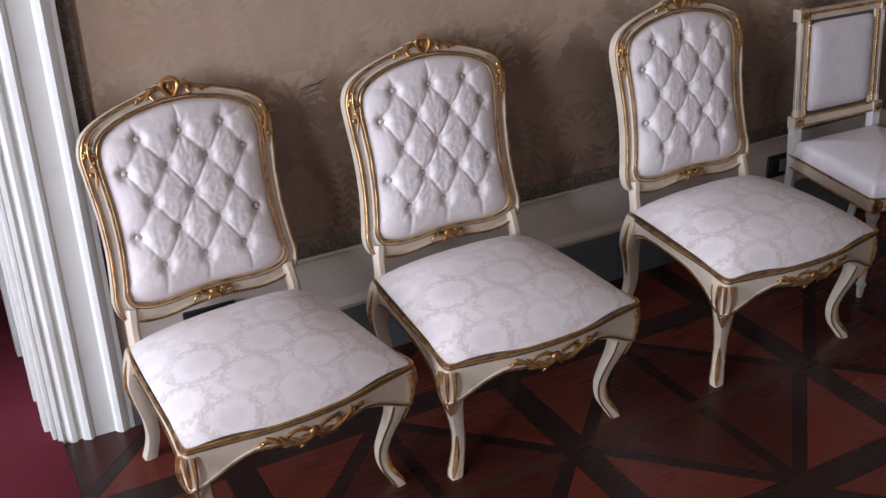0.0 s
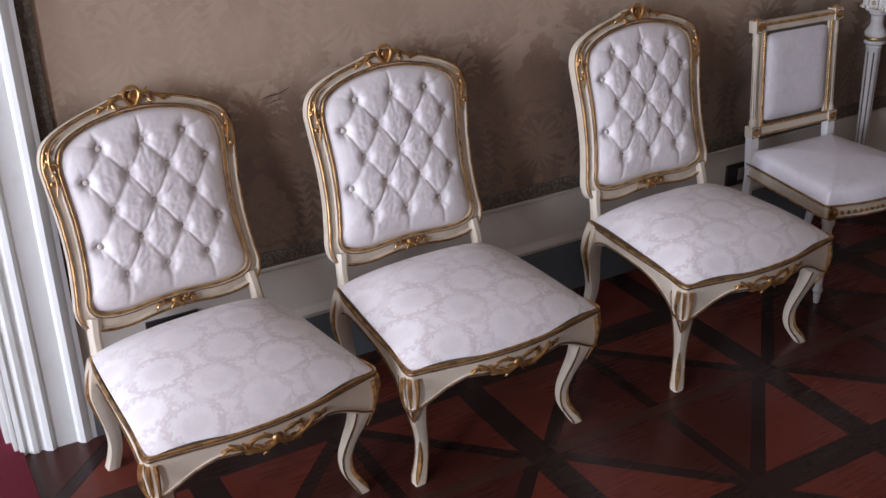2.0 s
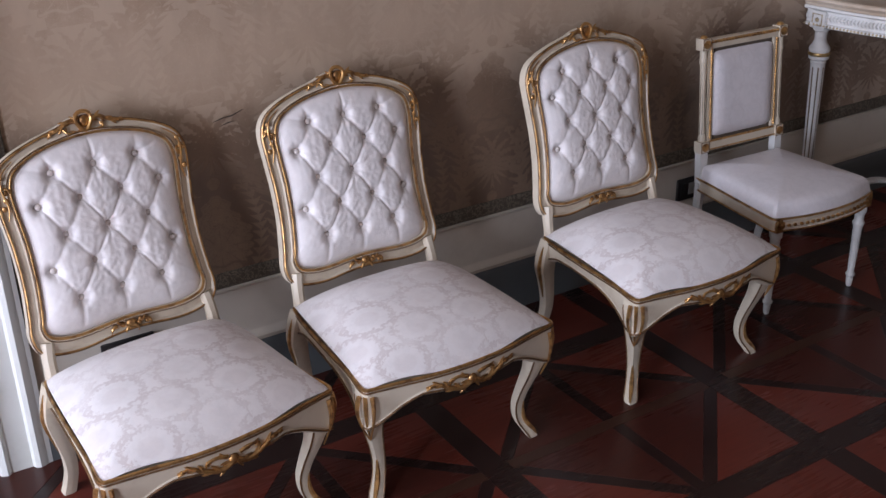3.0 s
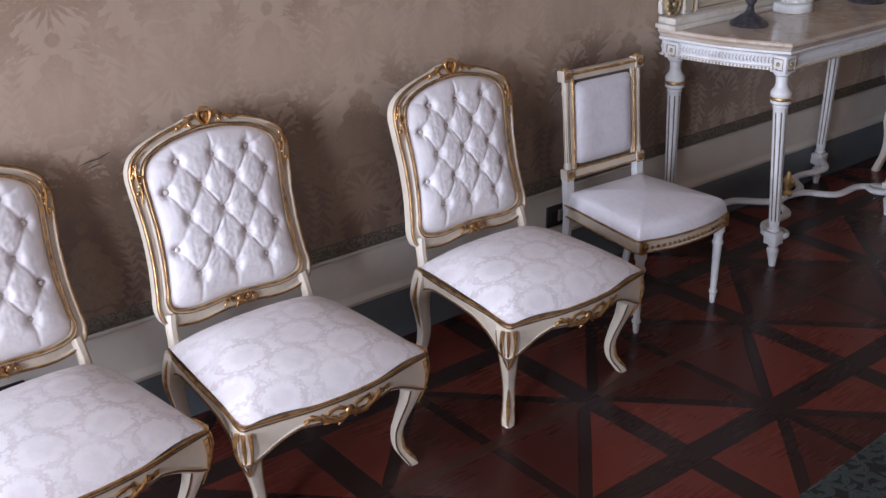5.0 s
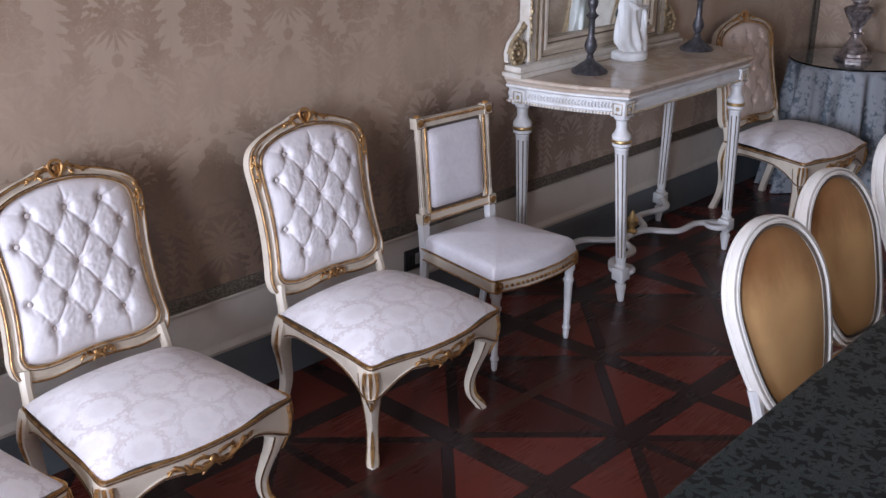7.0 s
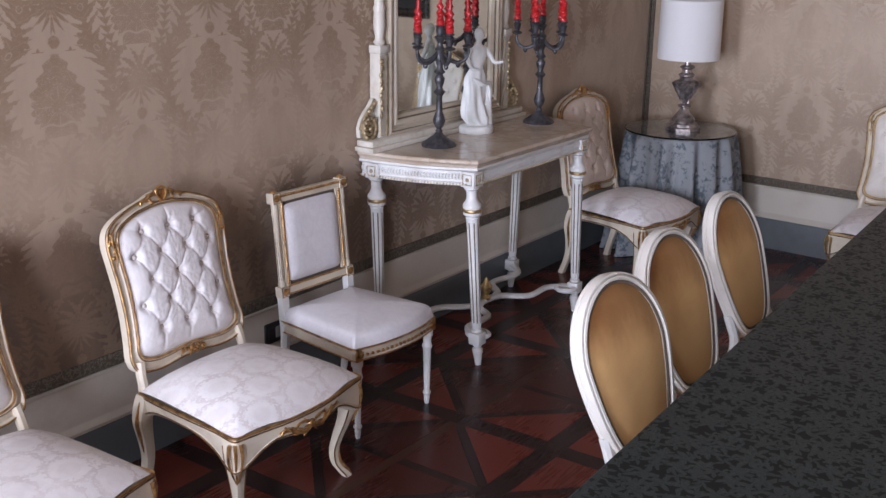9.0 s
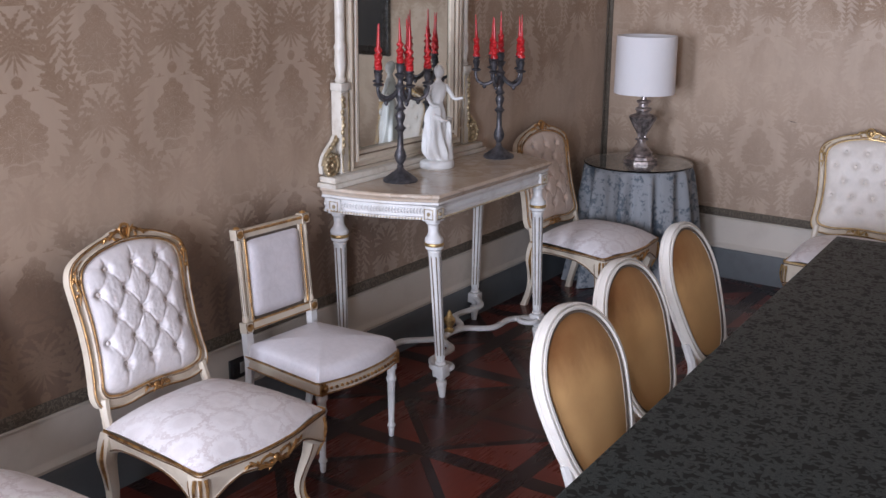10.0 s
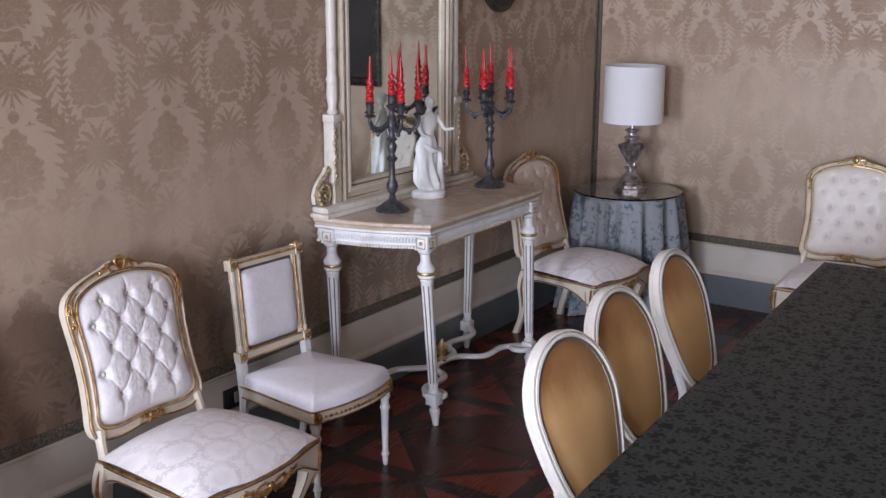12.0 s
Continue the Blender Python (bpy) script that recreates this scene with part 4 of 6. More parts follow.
# ---- square-backed chair ----
def square_chair(m, label):
    root = thing("square_back_chair", m, label, "chair")
    y0, k = 0.190, 0.095

    def bp(x, z, out=0.0):
        return (x, y0 + k * (z - 0.36) - out, z + out * k)

    def bar(x0, z0, x1, z1, o0=-0.014, o1=0.014):
        pts = [bp(a, b, o) for o in (o0, o1) for a, b in ((x0, z0), (x1, z0), (x1, z1), (x0, z1))]
        return pts, [(3, 2, 1, 0), (4, 5, 6, 7), (0, 1, 5, 4), (1, 2, 6, 5), (2, 3, 7, 6), (3, 0, 4, 7)]

    hw, zb, zt = 0.178, 0.475, 0.836
    for s in (-1, 1):
        prof = [(0.013, 0.0), (0.015, 0.012), (0.0125, 0.022), (0.012, 0.27), (0.015, 0.282), (0.013, 0.295), (0.013, 0.32)]
        col = lathe(prof, 20, 8, 0.003, (0.02, 0.255))
        tilt = Matrix.Translation(bp(s * hw, zb + 0.02)) @ Matrix.Rotation(-math.atan(k), 4, "X")
        part("back_column", moved(col, tilt), M_CREAM, root)
        blocks = []
        for zc in (zb, zt):
            blocks.append(bar(s * hw - 0.019, zc - 0.020, s * hw + 0.019, zc + 0.020, -0.018, 0.019))
        for zc, one_block in zip((zb, zt), blocks):
            blk = part("corner_block", one_block, M_CREAM, root)
            part("rosette", moved(lathe([(0.015, 0), (0.015, 0.003), (0.010, 0.0045), (0.004, 0.007), (0.001, 0.0075)], 12), Matrix.Translation(bp(s * hw, zc, 0.019)) @ Matrix.Rotation(radians(90), 4, "X")), M_GILT, blk, "gilded rosette")
            edge_ring = [bp(s * hw + a * 0.0175, zc + b * 0.0185, 0.0195) for a, b in ((-1, -1), (1, -1), (1, 1), (-1, 1))]
            part("gilt_line", sweep(edge_ring, 0.0016, 5, True), M_GLAZE, blk, "gilded edge")
        for j in range(8):
            a = math.pi / 4 * j
            part("flute_line", moved(sweep([(0.0105 * math.cos(a), 0.0105 * math.sin(a), 0.026), (0.0100 * math.cos(a), 0.0100 * math.sin(a), 0.250)], 0.0015, 5), tilt), M_FLUTE, blk, "dull gilded flute")
        part("back_post", merge(bar(s * hw - 0.016, 0.34, s * hw + 0.016, zb - 0.02, -0.016, 0.014)), M_WHITE, root)
        part("finial", blob(bp(s * hw, zt + 0.022), (0.013, 0.013, 0.008)), M_GILT, blk, "small gilded cap")
    part("back_rail", bar(-hw + 0.019, zt - 0.017, hw - 0.019, zt + 0.015), M_CREAM, root)
    low_rail = part("back_rail", bar(-hw + 0.013, zb - 0.016, hw - 0.013, zb + 0.014), M_CREAM, root)
    part("gilt_line", sweep([bp(-hw + 0.02, zb - 0.012, 0.0145), bp(hw - 0.02, zb - 0.012, 0.0145)], 0.0028, 5), M_GILT, low_rail, "gilded line")
    bead = []
    for i in range(24):
        bead.append(blob(bp(-hw + 0.026 + (2 * hw - 0.052) * i / 23, zt + 0.006, 0.015), (0.0085, 0.005, 0.0055), 6, Matrix.Rotation(0.5, 4, "Y")))
    part("ribbon_moulding", merge(*bead), M_GILT, root, "gilded twisted ribbon moulding")
    inner = []
    for i in range(30):
        t = i / 29
        z = zb + 0.030 + (zt - zb - 0.055) * t
        for s in (-1, 1):
            inner.append(blob(bp(s * (hw - 0.026), z, 0.012), (0.0045, 0.004, 0.0062), 6))
    for i in range(26):
        inner.append(blob(bp(-hw + 0.03 + (2 * hw - 0.06) * i / 25, zb + 0.018, 0.013), (0.0062, 0.004, 0.0045), 6))
    part("bead_moulding", merge(*inner), M_GILT, root, "gilded bead moulding round the pad")
    for s in (-1, 1):
        part("pad_frame", bar(min(s * (hw - 0.013), s * (hw - 0.036)), zb + 0.014, max(s * (hw - 0.013), s * (hw - 0.036)), zt - 0.017, -0.012, 0.010), M_CREAM, root)
    outline = []
    a, b, zc = hw - 0.034, (zt - zb - 0.060) / 2, (zt + zb) / 2
    for t in np.linspace(0, 2 * math.pi, 80, endpoint=False):
        c, s = math.cos(t), math.sin(t)
        r = (abs(c) ** 14 + abs(s) ** 14) ** (-1 / 14)
        outline.append((a * c * r, zc + b * s * r))
    v, f = polar(outline, lambda x, z, s: 0.004 + 0.022 * (1 - s ** 8), 12, (0, zc))
    part("back_pad", ([bp(x, z, h) for x, z, h in v], f), M_SILK_SPRIG, root, "white sprigged silk pad", angle=80)
    part("back_lining", bar(-hw + 0.03, zb + 0.014, hw - 0.03, zt - 0.017, -0.010, 0.0), M_SEAT_UNDER, root)
    half = [(0.0, 0.200), (0.10, 0.200), (0.182, 0.198), (0.192, 0.190), (0.200, 0.120), (0.216, -0.040), (0.230, -0.190), (0.228, -0.214), (0.212, -0.224), (0.11, -0.250), (0.0, -0.258)]
    out = smooth_outline(half)
    rings = []
    for x, y in out:
        n = Vector((x, y + 0.03, 0)).normalized()
        rings.append([(x + n.x * o, y + n.y * o, z) for o, z in ((0, 0.362), (0.002, 0.354), (-0.002, 0.347), (-0.002, 0.326), (0.001, 0.320), (-0.002, 0.314), (-0.024, 0.314), (-0.026, 0.362))])
    rail = part("seat_rail", loft(rings, True), M_CREAM, root, angle=25)
    part("gilt_line", sweep([(x * 1.004, y * 1.004, 0.3185) for x, y in out], 0.0030, 6, True), M_GILT, rail, "gilded line")
    part("gilt_line", sweep([(x * 1.003, y * 1.003, 0.3605) for x, y in out], 0.0035, 6, True), M_GILT, rail, "gilded line")
    part("ribbon_moulding", merge(*[blob((x, y - 0.001, 0.336), (0.010, 0.005, 0.006), 6, Matrix.Rotation(0.5, 4, "Y")) for x, y in out[::1] if y < -0.225]), M_GILT, rail, "gilded ribbon moulding")

    def height(x, y, s):
        return 0.364 + 0.046 * (1 - s ** 18) ** 0.5 + 0.030 * (1 - s * s)
    v, f = polar(inset(out, 0.985, -0.03), height, 26, (0, -0.03), 0.85)
    part("seat_cushion", (v, f), M_SILK_SPRIG, root, "tight white silk seat with boxed edge", angle=60)
    part("seat_base", prism(inset(out[::3], 0.92, -0.03), 0.330, 0.366), M_SEAT_UNDER, root)
    leg = [(0.008, 0.0), (0.010, 0.006), (0.0125, 0.030), (0.0105, 0.036), (0.0165, 0.044), (0.0165, 0.050), (0.0115, 0.058), (0.0165, 0.235), (0.0205, 0.242), (0.0205, 0.250), (0.016, 0.258), (0.017, 0.282), (0.022, 0.290), (0.022, 0.312)]
    for x in (-0.200, 0.200):
        one = part("leg", moved(lathe(leg, 24, 8, 0.004, (0.06, 0.232)), Matrix.Translation((x, -0.205, 0))), M_WHITE, root)
        for j in range(8):
            a = math.pi / 4 * j
            part("flute_line", sweep([(x + 0.0085 * math.cos(a), -0.205 + 0.0085 * math.sin(a), 0.066), (x + 0.0130 * math.cos(a), -0.205 + 0.0130 * math.sin(a), 0.228)], [0.0020, 0.0028], 5), M_FLUTE, one, "brownish gilded flute")
        part("gilt_block", soft_box(x - 0.023, -0.229, 0.312, x + 0.023, -0.182, 0.358, 0.003), M_GILT, one, "gilded rosette block")
    for x in (-0.178, 0.178):
        path = [(x, 0.192, 0.345), (x, 0.200, 0.20), (x, 0.236, 0.0)]
        part("leg", sweep(spline(path, 4), [0.019, 0.0185, 0.018, 0.0175, 0.017, 0.016, 0.015, 0.014, 0.013], 8, False, 1.0, 0.6), M_WHITE, root)
    return root


# ---- console table ----
CON_X, CON_Y, CON_H = 3.922, 2.640, 0.910
CON_FRONT, CON_BACK, CON_D = 0.466, 0.612, 0.500


def console_outline(grow=0.0):
    f, b, d = CON_FRONT + grow, CON_BACK + grow, CON_D + grow
    right = [(0.0, -d), (f * 0.5, -d), (f - 0.02, -d), (f, -d), (f + 0.008, -d + 0.018)]
    for t in np.linspace(0.08, 0.92, 9):
        x = f + (b - f) * t
        y = -d + d * t
        bulge = 0.036 * math.sin(math.pi * t)
        right.append((x + bulge * 0.89, y - bulge * 0.42))
    right += [(b, -0.025), (b, -0.004)]
    left = [(-x, y) for x, y in reversed(right[1:])]
    return right + left


def console_table(m):
    root = thing("console_table", m, "white and gilt console table with cream marble top and turned legs", "table")
    levels = [(0.010, CON_H), (0.016, CON_H - 0.004), (0.018, CON_H - 0.012), (0.014, CON_H - 0.018), (0.006, CON_H - 0.024), (0.002, CON_H - 0.034)]
    top = []
    for g, z in levels:
        top.append([(x, y, z) for x, y in console_outline(g)])
    part("marble_top", loft(top), M_MARBLE, root, "cream veined marble top", angle=25)
    rings = []
    for g, z in ((0.006, CON_H - 0.035), (0.008, CON_H - 0.043), (0.000, CON_H - 0.050), (-0.014, CON_H - 0.053), (-0.014, CON_H - 0.098), (-0.006, CON_H - 0.101), (-0.004, CON_H - 0.110), (-0.012, CON_H - 0.114), (-0.04, CON_H - 0.114)):
        rings.append([(x, y, z) for x, y in console_outline(g)])
    fr = part("frieze", loft(rings), M_WHITE, root, angle=25)
    # bead row and leaf band round the frieze
    beads, leaves = [], []
    full = console_outline(-0.006)
    nseg = len(full)
    ring_pts = []
    for i in range(nseg):
        a, b = Vector((*full[i], 0)), Vector((*full[(i + 1) % nseg], 0))
        if a.y > -0.01 and b.y > -0.01:
            continue
        steps = max(1, int((b - a).length / 0.0125))
        for k in range(steps):
            ring_pts.append((a + (b - a) * (k / steps), (b - a).normalized()))
    for p, d in ring_pts:
        beads.append(blob((p.x, p.y, CON_H - 0.106), (0.0052, 0.0052, 0.0050), 6))
    part("bead_moulding", merge(*beads), M_GILT_SOFT, fr, "pale gilded bead row")
    for p, d in ring_pts:
        out = Vector((d.y, -d.x, 0))
        for s in (-1, 1):
            q0, q1 = p - out * 0.007 + Vector((0, 0, CON_H - 0.076)), p - out * 0.007 + d * 0.010 + Vector((0, 0, CON_H - 0.076 + s * 0.013))
            leaves.append(sweep([q0, (q0 + q1) / 2 + out * 0.002, q1], [0.0038, 0.0046, 0.0014], 5))
    part("leaf_band", merge(*leaves), M_WHITE, fr, "carved laurel band")
    spots = [(-CON_FRONT + 0.018, -CON_D + 0.036), (CON_FRONT - 0.018, -CON_D + 0.036), (-CON_BACK + 0.045, -0.055), (CON_BACK - 0.045, -0.055)]
    prof = [(0.013, 0.0), (0.014, 0.006), (0.017, 0.030), (0.023, 0.062), (0.023, 0.074), (0.013, 0.083), (0.021, 0.090), (0.021, 0.096)]
    shaft = [(0.016, 0.148), (0.024, 0.153), (0.024, 0.160), (0.018, 0.166), (0.021, 0.185), (0.0275, 0.650), (0.030, 0.658), (0.026, 0.664), (0.038, 0.672), (0.040, 0.690), (0.037, 0.698), (0.040, 0.706), (0.038, 0.716), (0.027, 0.730), (0.022, 0.745), (0.023, 0.775), (0.031, 0.782), (0.031, 0.792)]
    splay = lambda x, y: Matrix(((1, 0, 0.035 if x > 0 else -0.035, -0.026 if x > 0 else 0.026), (0, 1, 0.046 if y < -0.3 else 0.0, -0.036 if y < -0.3 else 0.0), (0, 0, 1, 0), (0, 0, 0, 1)))
    for x, y in spots:
        leg = part("leg", moved(merge(lathe(prof, 24), lathe(shaft, 32, 8, 0.0055, (0.180, 0.645))), Matrix.Translation((x, y, 0)) @ splay(x, y)), M_WHITE, root)
        part("foot_block", moved(soft_box(-0.028, -0.028, 0.096, 0.028, 0.028, 0.149, 0.004), Matrix.Translation((x, y, 0)) @ splay(x, y)), M_WHITE, leg)
        part("collar", moved(lathe([(0.0392, 0.684), (0.0415, 0.688), (0.0415, 0.694), (0.0390, 0.698)], 24), Matrix.Translation((x, y, 0)) @ splay(x, y)), M_GILT_PALE, leg, "gilded ring")
        part("corner_block", soft_box(x - 0.034, y - 0.034, 0.790, x + 0.034, y + 0.034, CON_H - 0.054, 0.003), M_WHITE, leg)
        for dx, dy, r in ((0.0, -0.034, Matrix.Rotation(radians(90), 4, "X")), (-0.034 if x < 0 else 0.034, 0.0, Matrix.Rotation(radians(-90 if x < 0 else 90), 4, "Y"))):
            seat = Matrix.Translation((x + dx, y + dy, 0.823)) @ r
            square = [(-0.021, -0.021, 0.001), (0.021, -0.021, 0.001), (0.021, 0.021, 0.001), (-0.021, 0.021, 0.001)]
            part("gilt_line", moved(sweep(square, 0.0026, 5, True), seat), M_GILT_SOFT, leg, "dull gilded square moulding")
            part("rosette", moved(lathe([(0.009, 0), (0.008, 0.003), (0.005, 0.005), (0.002, 0.007), (0.001, 0.0075)], 8), seat), M_GILT_SOFT, leg, "dull gilded rosette")
        for k in range(8):
            a = math.pi / 4 * k
            line = [(rr * math.cos(a), rr * math.sin(a), zz) for rr, zz in ((0.0172, 0.196), (0.0238, 0.640))]
            part("flute_line", moved(sweep(line, [0.0036, 0.0046], 6), Matrix.Translation((x, y, 0)) @ splay(x, y)), M_FLUTE, leg, "brownish gilded flute")
    # curved stretchers that meet at an urn
    z = 0.122
    mid = Vector((0.0, -0.255, z))
    for sx, sy in spots:
        s = splay(sx, sy) @ Vector((0, 0, z)) + Vector((sx, sy, 0))
        d = mid - s
        side = Vector((-d.y, d.x, 0)) * (1 if sx * (sy + 0.28) > 0 else -1)
        pts = spline([s, s + d * 0.25 + side * 0.10, s + d * 0.55 - side * 0.05, s + d * 0.8 + side * 0.05, mid], 6)
        part("stretcher", sweep(pts, 0.017, 8, False, 0.75, 0.6), M_WHITE, root)
    for sx, sy in spots[:2]:
        s = splay(sx, sy) @ Vector((0, 0, z)) + Vector((sx, sy, 0))
        c = s + (mid - s).normalized() * 0.052
        ring = [(c.x + 0.040 * math.cos(t), c.y + 0.046 * math.sin(t), z) for t in np.linspace(0, 2 * math.pi, 28, endpoint=False)]
        part("scroll", sweep(ring, 0.013, 8, True, 0.9, 0.5), M_WHITE, root)
    part("urn", moved(lathe([(0.02, 0.125), (0.026, 0.137), (0.012, 0.149), (0.028, 0.175), (0.030, 0.193), (0.016, 0.207), (0.010, 0.225), (0.002, 0.237)], 18), Matrix.Translation((0, -0.255, 0))), M_GILT_PALE, root, "small gilded urn")
    return root


# ---- tall mirror on the console ----
def console_mirror(m):
    root = thing("console_mirror", m, "tall white and gilt framed mirror standing on the console", "mirror")
    h = 1.62
    proud = 0.016
    part("base_shelf", merge(soft_box(-0.600, -0.105, 0.0, 0.600, -0.004, 0.020, 0.004), soft_box(-0.585, -0.092, 0.020, 0.585, -0.004, 0.045, 0.005)), M_IVORY, root)
    prof = [(0.000, 0.000), (0.000, 0.034), (0.010, 0.040), (0.020, 0.038), (0.026, 0.030), (0.034, 0.030), (0.040, 0.040), (0.050, 0.042), (0.058, 0.034), (0.068, 0.026), (0.078, 0.018), (0.080, 0.0)]
    x0, z0, z1 = 0.436, 0.046, h
    corners = [(-x0, z0), (x0, z0), (x0, z1), (-x0, z1)]
    rings = []
    for (cx, cz), (sx, sz) in zip(corners, ((1, 1), (-1, 1), (-1, -1), (1, -1))):
        rings.append([(cx + sx * a, -0.006 - (b + proud if b else 0.0), cz + sz * a) for a, b in prof])
    part("frame", loft(rings, True), M_CREAM, root, "cream moulded frame", angle=20)
    inner = x0 - 0.064
    pearls, lines = [], []
    for i in range(150):
        z = z0 + 0.085 + (z1 - z0 - 0.17) * i / 149
        for s in (-1, 1):
            pearls.append(blob((s * (x0 - 0.063), -0.036 - proud, z), (0.0045, 0.005, 0.0045), 6))
    for i in range(80):
        pearls.append(blob((-inner + 2 * inner * i / 79, -0.036 - proud, z0 + 0.063), (0.0045, 0.005, 0.0045), 6))
    part("pearl_moulding", merge(*pearls), M_FLUTE, root, "gilded pearl row")
    part("gilt_line", sweep([(-x0 + 0.015, -0.047 - proud, z0 + 0.015), (x0 - 0.015, -0.047 - proud, z0 + 0.015), (x0 - 0.015, -0.047 - proud, z1 - 0.015), (-x0 + 0.015, -0.047 - proud, z1 - 0.015)], 0.003, 6, True), M_FLUTE, root, "gilded line")
    gx, lean = x0 - 0.074, 0.0227
    part("glass", prism([(-gx, -0.0095), (gx, -0.0095 - lean), (gx, -0.0065 - lean), (-gx, -0.0065)], z0 + 0.074, z1 - 0.074), M_MIRROR, root, "old silvered mirror glass", smooth=False)
    part("backing", box(-x0 + 0.004, -0.0055, z0, x0 - 0.004, -0.001, z1), M_SEAT_UNDER, root, smooth=False)
    for s in (-1, 1):
        part("pilaster", merge(soft_box(s * 0.474 - 0.026, -0.060, 0.046, s * 0.474 + 0.026, -0.006, 0.398, 0.004), soft_box(s * 0.474 - 0.032, -0.068, 0.398, s * 0.474 + 0.032, -0.006, 0.432, 0.004)), M_IVORY, root)
        col = lathe([(0.020, 0.432), (0.026, 0.442), (0.018, 0.457), (0.026, 0.510), (0.023, 0.565), (0.027, 0.580), (0.021, 0.595), (0.023, 1.50), (0.027, 1.515), (0.027, 1.54)], 24, 8, 0.004, (0.63, 1.49))
        part("half_column", moved(col, Matrix.Translation((s * 0.474, -0.038, 0))), M_IVORY, root)
        edge = [(s * 0.474 + a * 0.0215, -0.0615, b) for a, b in ((-1, 0.056), (1, 0.056), (1, 0.388), (-1, 0.388))]
        part("gilt_line", sweep(edge, 0.0028, 5, True), M_GILT_SOFT, root, "gilded panel line")
        drop = [blob((s * 0.490 + 0.004 * math.sin(k * 2.1), -0.062, 0.365 - 0.028 * k), (0.012 - 0.0007 * k, 0.008, 0.014), 8) for k in range(9)]
        part("leaf_drop", merge(*drop), M_GILT_SOFT, root, "dull gilded leaf drop")
        rings_v = []
        for rad_v, thick in ((0.039, 0.011), (0.021, 0.008)):
            rings_v.append(sweep([(s * 0.552 + rad_v * math.cos(t), -0.046, 0.092 + rad_v * 1.12 * math.sin(t)) for t in np.linspace(0, 2 * math.pi, 26, endpoint=False)], thick, 8, True))
        leaf_v = [blob((s * (0.552 + 0.039 * math.cos(t)), -0.056, 0.092 + 0.044 * math.sin(t)), (0.009, 0.007, 0.009), 8) for t in np.linspace(-0.8, 2.2, 7)]
        vol = merge(*rings_v, *leaf_v)
        plate = [(s * px, -0.030, pz) for px, pz in ((0.502, 0.046), (0.592, 0.056), (0.596, 0.095), (0.582, 0.130), (0.556, 0.158), (0.525, 0.184), (0.502, 0.212))]
        back = [(px, -0.010, pz) for px, _, pz in plate]
        part("bracket", loft([back, plate]), M_IVORY, root, "white scroll bracket")
        arm = merge(sweep(spline([(s * 0.596, -0.036, 0.092), (s * 0.584, -0.038, 0.130), (s * 0.558, -0.038, 0.158), (s * 0.526, -0.036, 0.182), (s * 0.506, -0.034, 0.210)], 5), [0.009 - 0.0002 * k for k in range(21)], 8),
                    *[blob((s * (0.580 - 0.016 * k), -0.046, 0.138 + 0.0135 * k), (0.010, 0.007, 0.014), 8, Matrix.Rotation(-s * 0.7, 4, "Y")) for k in range(5)])
        part("volute", merge(vol, arm, blob((s * 0.552, -0.052, 0.092), (0.012, 0.011, 0.012))), M_GILT_SOFT, root, "pale gilded scroll volute")
    part("head", soft_box(-0.58, -0.075, h, 0.58, -0.006, h + 0.09, 0.01), M_IVORY, root)
    return root


